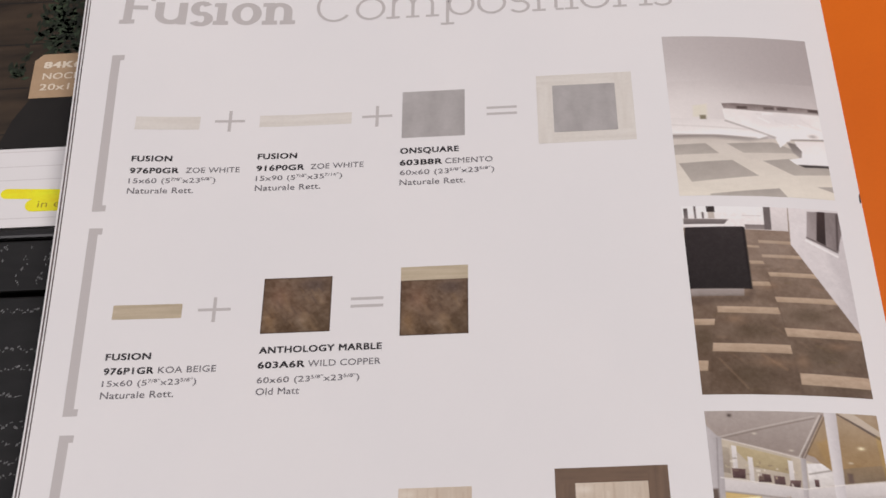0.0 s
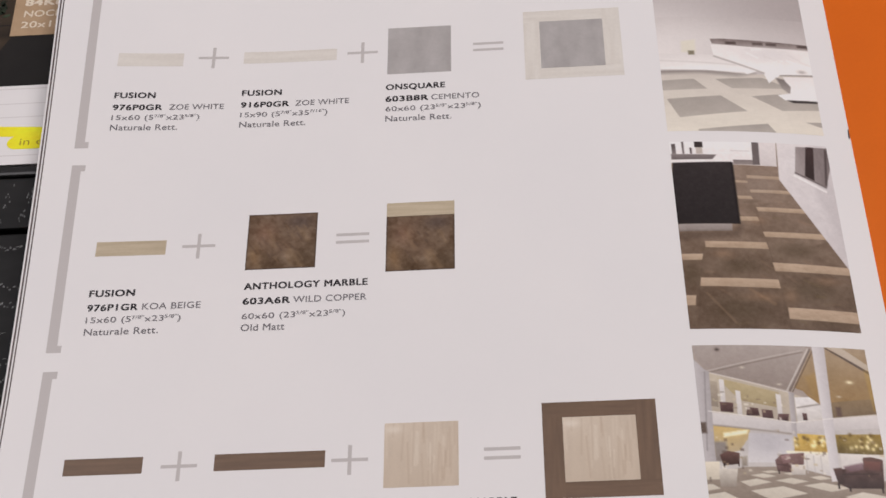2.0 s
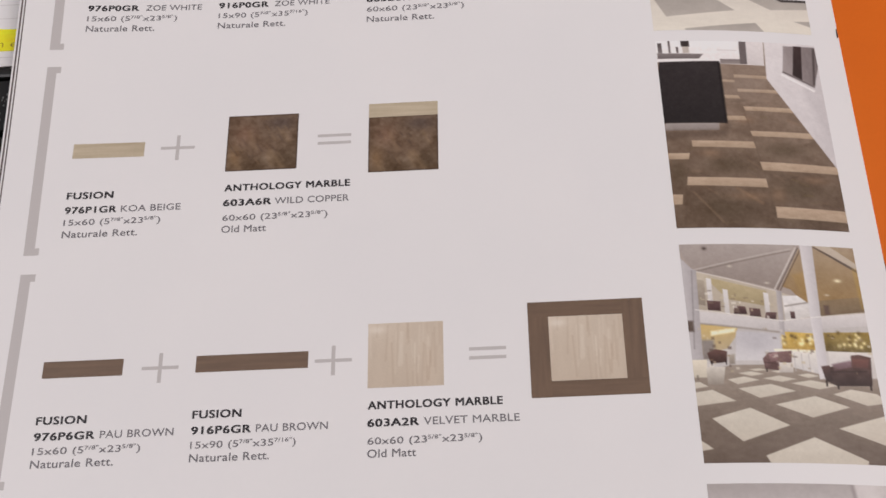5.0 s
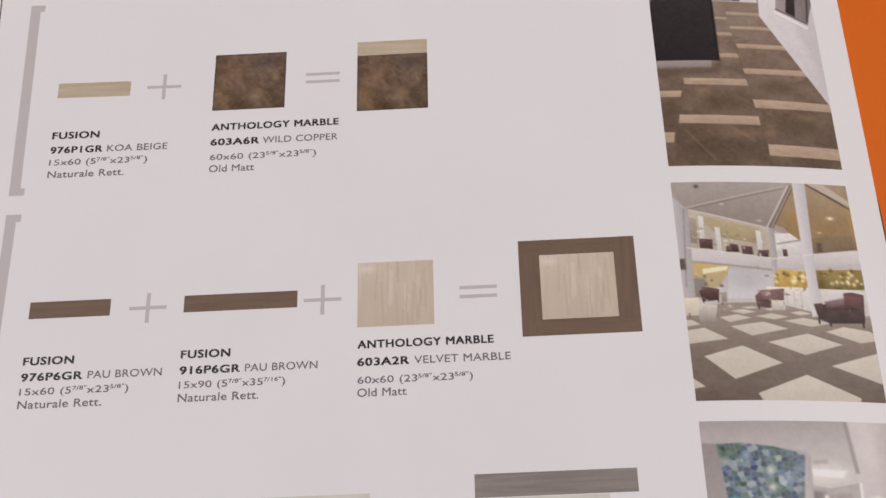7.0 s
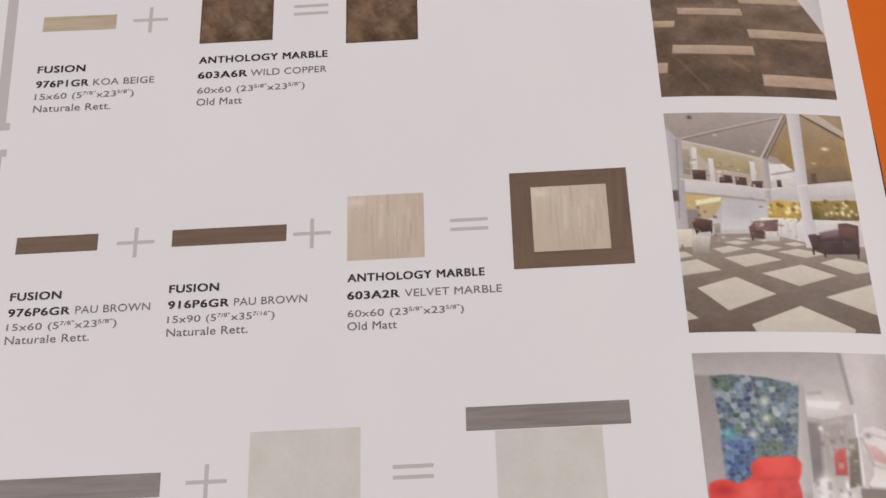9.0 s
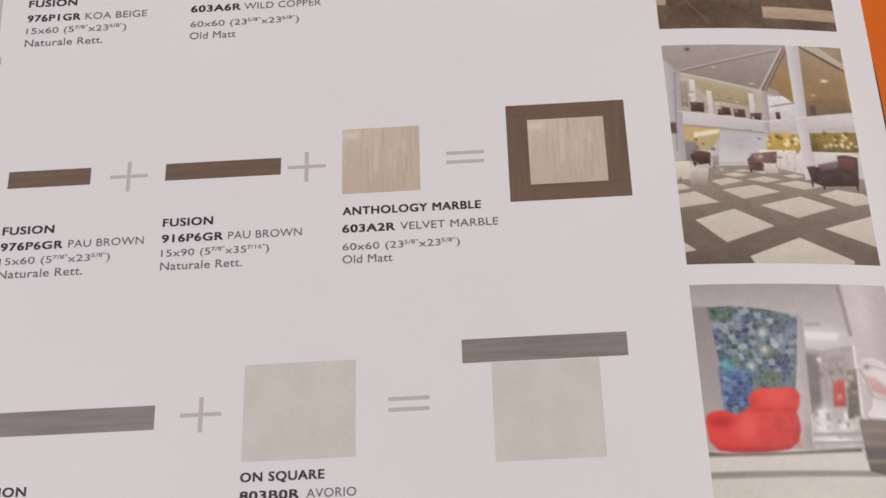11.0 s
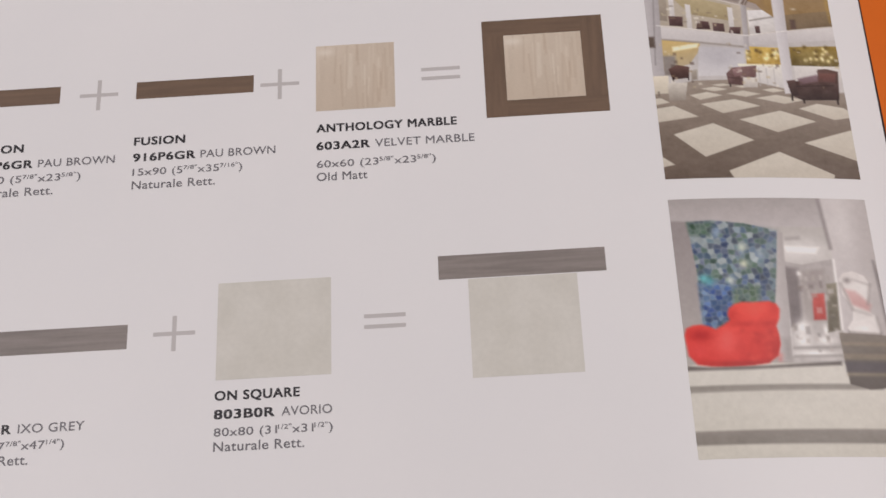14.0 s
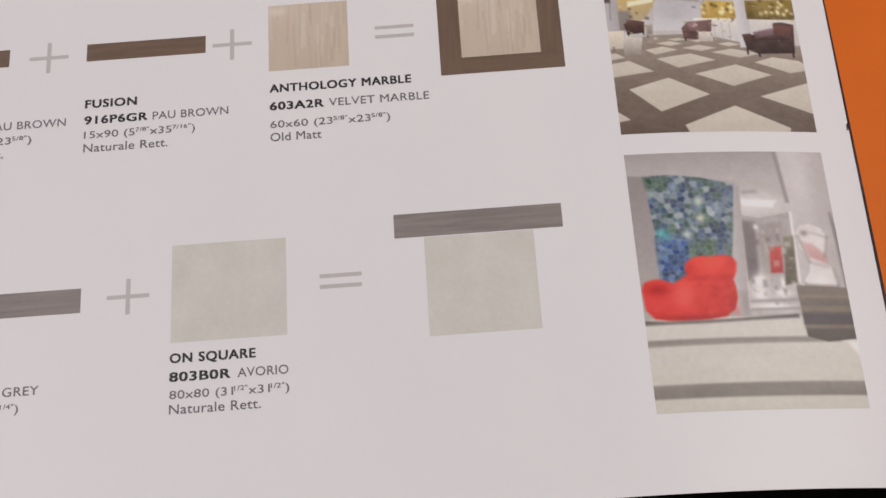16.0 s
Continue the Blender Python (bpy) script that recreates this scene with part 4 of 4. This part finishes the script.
p.fill((0.70, 0.58, 0.76, 0.575, 0.87, 0.55, 0.875, 0.52, 0.92, 0.515, 0.985, 0.525, 0.965, 0.655, 0.77, 0.662, 0.715, 0.64), (108, 78, 72), (64, 46, 44), grain=14, sx=5, sy=5)
p.fill((0.76, 0.565, 0.87, 0.543, 0.87, 0.575, 0.77, 0.592), (142, 116, 124), (112, 84, 88), grain=10, soft=0.06)
p.fill((0.88, 0.535, 0.97, 0.535, 0.96, 0.575, 0.87, 0.575), (128, 84, 76), (104, 68, 64), soft=0.06)
p.fill((0.085, 0.52, 0.13, 0.502, 0.195, 0.512, 0.188, 0.562, 0.10, 0.568), (112, 80, 74), (74, 54, 50), grain=12, sx=6, sy=6)
p.fill((0.385, 0.545, 0.42, 0.518, 0.55, 0.508, 0.54, 0.56, 0.46, 0.598, 0.39, 0.592), (136, 104, 102), (96, 70, 68), grain=14, sx=6, sy=6)
p.fill((-0.01, 0.55, 0.08, 0.55, 0.075, 0.63, -0.01, 0.63), (222, 210, 192), (196, 184, 168))
p.fill((0.072, 0.583, 0.175, 0.583, 0.155, 0.662, 0.07, 0.662), (208, 198, 188), (150, 138, 128), grain=12, sx=5, sy=5)
p.fill((0.47, 0.563, 0.55, 0.563, 0.54, 0.607, 0.465, 0.607), (212, 202, 194), (184, 174, 168), grain=4)
for a, b, c, d in ((0.71, 0.64, 0.72, 0.665), (0.77, 0.655, 0.78, 0.675), (0.95, 0.65, 0.96, 0.675), (0.10, 0.56, 0.108, 0.578), (0.18, 0.555, 0.186, 0.573), (0.395, 0.59, 0.402, 0.605)):
    p.bar(a, b, c, d, (58, 44, 42))
p.fill((0.70, 0.575, 0.745, 0.57, 0.75, 0.64, 0.715, 0.645), (98, 70, 66), (60, 44, 42), soft=0.03)
p.line(0.745, 0.60, 0.95, 0.59, 0.025, (54, 40, 40), soft=0.03, much=0.7)
p.fill((0.42, 0.525, 0.47, 0.515, 0.465, 0.555, 0.425, 0.56), (164, 130, 130), (128, 96, 96), grain=10, sx=7, sy=7)
p.line(0.39, 0.562, 0.46, 0.57, 0.02, (80, 56, 56), soft=0.03, much=0.7)
p.fill((0.2, 0.53, 0.235, 0.525, 0.23, 0.57, 0.2, 0.572), (170, 158, 146), (144, 132, 122), soft=0.05)
p.line(0.02, 0.62, 0.02, 0.64, 0.03, (120, 106, 96), soft=0.04)
for a in (0.56, 0.60, 0.64):
    p.line(a, 0.52, a - 0.004, 0.6, 0.015, (184, 176, 174), soft=0.03)
for k in range(26):
    a = p.rng.uniform(0.07, 0.5)
    b = 0.17 + (a - 0.06) * 0.2 + p.rng.uniform(0.03, 0.12)
    p.bar(a, b, a + p.rng.uniform(0.006, 0.03), b + p.rng.uniform(0.004, 0.015), ((222, 214, 204), (130, 112, 96), (196, 180, 150))[k % 3], much=0.6)
p.line(0.05, 0.318, 0.52, 0.37, 0.02, (228, 222, 220), soft=0.03)
p.line(0.52, 0.37, 1.0, 0.31, 0.02, (226, 219, 216), soft=0.03)
p.blob(0.875, 0.168, 0.02, 0.008, (240, 226, 190), 0.9)
p.blob(0.14, 0.022, 0.013, 0.008, (80, 66, 62), 0.9)
for a, b in ((0.27, 0.11), (0.47, 0.19), (0.80, 0.24)):
    p.blob(a, b, 0.014, 0.005, (214, 202, 186), 0.7)
for k in range(90):
    a, b = p.rng.uniform(0.05, 0.98), p.rng.uniform(0.40, 0.60)
    if 0.67 < a < 0.76 or 0.25 < a < 0.4:
        continue
    p.bar(a, b, a + p.rng.uniform(0.005, 0.022), b + p.rng.uniform(0.004, 0.014), ((224, 214, 200), (92, 72, 62), (150, 126, 96), (196, 176, 140))[k % 4], soft=0.03, much=p.rng.uniform(0.3, 0.6))
p.c += 0.16 * (p.c.mean(-1, keepdims=True) - p.c)
p.c = 138 + (p.c - 138) * 1.06 + 5 * p.noise(13, 13)[..., None] - 11
p.done()

# lounge with a red chair and a mosaic wall
p = Photo(-4.42, -10.22, "picture of a lounge with red chair, blue mosaic wall and statue", 4)
p.bar(-0.1, -0.1, 1.1, 1.1, (182, 175, 172), (172, 165, 161), grain=3)
p.bar(0, 0, 0.78, 0.12, (166, 158, 157), (184, 176, 176), grain=2)
p.blob(0.60, 0.22, 0.2, 0.06, (224, 218, 217), 0.7)
p.fill((0, 0.085, 0.09, 0.095, 0.11, 0.3, 0.1, 0.5, 0, 0.56), (150, 141, 141), (172, 164, 162), soft=0.06)
p.fill((0.745, 0, 1, 0, 1, 0.72, 0.77, 0.6, 0.785, 0.25), (198, 190, 190), (182, 174, 173), axis="h", grain=3)
p.blob(0.86, 0.12, 0.06, 0.15, (208, 201, 200), 0.7)
p.line(0.75, 0, 0.78, 0.21, 0.06, (140, 131, 131), soft=0.08)
p.line(0.985, 0.25, 1.0, 0.56, 0.04, (138, 130, 130), soft=0.06)
p.fill((0, 0.655, 0.74, 0.655, 1, 0.73, 1, 1.01, 0, 1.01), (208, 202, 195), (196, 190, 181), grain=4, sx=1, sy=3)
p.fill((0.53, 0.26, 0.62, 0.275, 0.78, 0.25, 0.75, 0.655, 0.505, 0.655), (172, 164, 163), (190, 183, 181), grain=14, sx=4, sy=4)
p.fill((0.53, 0.28, 0.60, 0.29, 0.58, 0.50, 0.52, 0.52), (138, 129, 129), (120, 111, 112), soft=0.1, grain=10)
p.fill((0.60, 0.30, 0.73, 0.29, 0.71, 0.5, 0.6, 0.5), (158, 148, 146), (172, 163, 161), soft=0.1, grain=6)
p.fill((0.545, 0.20, 0.72, 0.205, 0.70, 0.228, 0.56, 0.222), (238, 233, 231), soft=0.1)
p.line(0.56, 0.17, 0.63, 0.165, 0.05, (160, 152, 151), soft=0.1)
for a, b, ra, rb in ((0.58, 0.52, 0.035, 0.03), (0.57, 0.57, 0.04, 0.03), (0.68, 0.57, 0.04, 0.016), (0.62, 0.62, 0.1, 0.012), (0.60, 0.31, 0.012, 0.01), (0.69, 0.53, 0.012, 0.02)):
    p.blob(a, b, ra, rb, (240, 235, 233), 0.85)
for b in (0.60, 0.632):
    p.line(0.51, b, 0.75, b - 0.004, 0.05, (146, 138, 136), soft=0.06, much=0.7)
p.line(0.528, 0.25, 0.507, 0.63, 0.05, (228, 222, 221), soft=0.05)
p.line(0.785, 0.25, 0.772, 0.53, 0.045, (232, 226, 225), soft=0.05)
p.fill((0.65, 0.39, 0.71, 0.388, 0.7, 0.49, 0.64, 0.492), (190, 92, 86), (176, 76, 72), grain=14, sx=6, sy=6, soft=0.05)
p.fill((0.73, 0.35, 0.78, 0.345, 0.76, 0.53, 0.7, 0.54), (134, 126, 112), (112, 104, 92), grain=16, sx=4, sy=6, soft=0.05)
MOS = (0.08, 0.095, 0.2, 0.09, 0.36, 0.105, 0.525, 0.135, 0.49, 0.3, 0.45, 0.47, 0.25, 0.5, 0.2, 0.53, 0.1, 0.52, 0.1, 0.29)
p.chips(MOS, ((66, 80, 112), (92, 110, 142), (80, 98, 118), (116, 130, 140), (84, 104, 96), (140, 150, 154), (94, 116, 102), (80, 88, 102), (110, 130, 140), (78, 98, 92), (98, 106, 128), (158, 166, 168)), 0.12, gap=0.06, joint=(156, 160, 164))
p.chips((0.10, 0.345, 0.27, 0.34, 0.25, 0.46, 0.15, 0.53, 0.1, 0.5), ((58, 82, 142), (78, 106, 160), (68, 92, 132), (112, 136, 170), (72, 88, 124)), 0.12, soft=0.12, gap=0.06)
p.chips((0.08, 0.1, 0.21, 0.1, 0.19, 0.155, 0.09, 0.15), ((66, 90, 74), (80, 104, 86), (90, 110, 98), (70, 84, 80)), 0.12, soft=0.12, gap=0.05)
p.chips((0.27, 0.36, 0.40, 0.36, 0.38, 0.44, 0.26, 0.44), ((92, 112, 92), (106, 126, 102), (84, 102, 96)), 0.12, soft=0.15, gap=0.05)
for a, b, c in ((0.13, 0.325, (112, 190, 194)), (0.155, 0.335, (96, 160, 172)), (0.335, 0.205, (206, 212, 196)), (0.335, 0.27, (214, 214, 190)), (0.26, 0.335, (208, 214, 206)), (0.22, 0.14, (150, 166, 186)), (0.42, 0.23, (160, 170, 178))):
    p.blob(a, b, 0.022, 0.018, c, 0.9)
p.c += 14 * (p.inside(MOS, 0.03) * p.noise(9, 9))[..., None]
p.fill(MOS, (124, 130, 138), soft=0.03, much=0.10)
p.fill((0.45, 0.12, 0.525, 0.135, 0.49, 0.3, 0.44, 0.46, 0.40, 0.46, 0.44, 0.3), (128, 132, 140), soft=0.2, much=0.35)
p.fill((0.525, 0.135, 0.55, 0.145, 0.505, 0.65, 0.435, 0.65, 0.46, 0.45, 0.495, 0.3), (196, 188, 188), (172, 164, 163), axis="h")
p.bar(0.47, 0.56, 0.51, 0.65, (150, 142, 140), soft=0.15, much=0.6)
CH = (0.003, 0.545, 0.015, 0.517, 0.05, 0.506, 0.09, 0.504, 0.13, 0.512, 0.155, 0.523, 0.2, 0.505, 0.228, 0.49, 0.222, 0.465, 0.232, 0.445, 0.26, 0.428, 0.3, 0.42, 0.35, 0.422, 0.43, 0.418, 0.465, 0.43, 0.478, 0.45, 0.47, 0.485, 0.45, 0.515, 0.457, 0.545, 0.458, 0.585, 0.44, 0.627, 0.39, 0.655, 0.3, 0.664, 0.2, 0.667, 0.12, 0.664, 0.05, 0.655, 0.012, 0.62)
p.fill(CH, (224, 84, 74), (206, 66, 62), grain=9, sx=3, sy=3, soft=0.06)
for a, b, ra, rb, c, m in ((0.44, 0.60, 0.06, 0.07, (172, 50, 48), 0.7), (0.36, 0.57, 0.07, 0.05, (196, 62, 58), 0.6), (0.20, 0.575, 0.07, 0.05, (236, 112, 108), 0.6), (0.28, 0.655, 0.2, 0.012, (160, 48, 48), 0.7),
                           (0.36, 0.45, 0.07, 0.02, (232, 98, 86), 0.5), (0.24, 0.47, 0.03, 0.03, (192, 54, 52), 0.6), (0.30, 0.505, 0.06, 0.012, (190, 54, 52), 0.7), (0.42, 0.505, 0.05, 0.014, (186, 54, 52), 0.7),
                           (0.08, 0.545, 0.055, 0.024, (178, 42, 44), 0.95), (0.06, 0.60, 0.05, 0.03, (220, 84, 84), 0.5), (0.45, 0.45, 0.025, 0.03, (196, 60, 56), 0.6), (0.27, 0.60, 0.02, 0.05, (198, 62, 60), 0.5)):
    q = p.c.copy()
    p.blob(a, b, ra, rb, c, m)
    p.c = np.where(p.inside(CH, 0.07)[..., None] > 0.6, p.c, q)
for k in range(26):
    a, b = p.rng.uniform(0.28, 0.45), p.rng.uniform(0.53, 0.645)
    p.blob(a, b, 0.014, 0.010, ((222, 92, 82), (184, 54, 52))[k % 2], 0.35)
p.fill((0, 0.655, 0.1, 0.667, 0.4, 0.665, 0.74, 0.65, 0.74, 0.664, 0.3, 0.678, 0, 0.678), (96, 89, 86), (128, 120, 117), soft=0.06)
p.fill((0, 0.735, 0.94, 0.735, 0.92, 0.755, 0, 0.76), (144, 137, 131), (158, 151, 145), grain=5, sx=2, sy=6, soft=0.05)
p.fill((0, 0.9, 1.01, 0.9, 1.01, 0.952, 0, 0.95), (144, 136, 130), (132, 125, 119), grain=6, sx=2, sy=6, soft=0.05)
p.fill((0.95, 0.75, 1.01, 0.76, 1.01, 0.86), (226, 220, 217), soft=0.1)
p.fill((0.75, 0.54, 1, 0.55, 1.01, 0.74, 0.86, 0.755, 0.765, 0.735), (134, 124, 116), (96, 88, 84), grain=8, sx=1, sy=5)
for b, c in ((0.575, 0.59), (0.62, 0.642), (0.69, 0.705)):
    p.bar(0.757, b, 1, c, (144, 132, 118), soft=0.06, grain=10, much=0.7)
p.bar(0.757, 0.65, 1, 0.69, (92, 86, 92), soft=0.06, much=0.7)
p.fill((0.795, 0.33, 0.82, 0.305, 0.87, 0.297, 0.925, 0.315, 0.945, 0.345, 0.935, 0.39, 0.915, 0.425, 0.92, 0.455, 0.95, 0.475, 0.96, 0.53, 0.95, 0.545, 0.81, 0.54, 0.8, 0.52, 0.83, 0.49, 0.84, 0.455, 0.825, 0.42, 0.8, 0.39), (212, 204, 202), (222, 215, 213), grain=9, sx=4, sy=4)
p.fill((0.815, 0.37, 0.87, 0.375, 0.935, 0.43, 0.92, 0.455, 0.84, 0.43), (206, 172, 170), (190, 152, 150), soft=0.1)
p.blob(0.835, 0.335, 0.02, 0.012, (120, 110, 110), 0.7)
p.blob(0.90, 0.36, 0.05, 0.03, (222, 216, 214), 0.6)
p.line(0.8, 0.345, 0.84, 0.45, 0.04, (150, 140, 138), soft=0.08, much=0.7)
p.line(0.948, 0.345, 0.918, 0.43, 0.04, (140, 131, 129), soft=0.08, much=0.6)
p.line(0.95, 0.475, 0.962, 0.54, 0.04, (140, 131, 129), soft=0.08, much=0.6)
p.line(0.84, 0.45, 0.93, 0.47, 0.04, (158, 148, 146), soft=0.10, much=0.6)
p.line(0.86, 0.33, 0.94, 0.35, 0.03, (164, 154, 152), soft=0.08, much=0.6)
p.line(0.80, 0.538, 0.96, 0.545, 0.04, (112, 103, 99), soft=0.08, much=0.6)
for k in range(40):
    a, b = p.rng.uniform(0.53, 0.75), p.rng.uniform(0.30, 0.63)
    p.bar(a, b, a + p.rng.uniform(0.006, 0.03), b + p.rng.uniform(0.006, 0.03), ((112, 103, 102), (206, 199, 197), (150, 138, 132), (182, 172, 168))[k % 4], soft=0.05, much=0.45)
p.c = 135 + (p.c - 135) * 1.08 + 5 * p.noise(11, 11)[..., None] - 13
p.done(1)
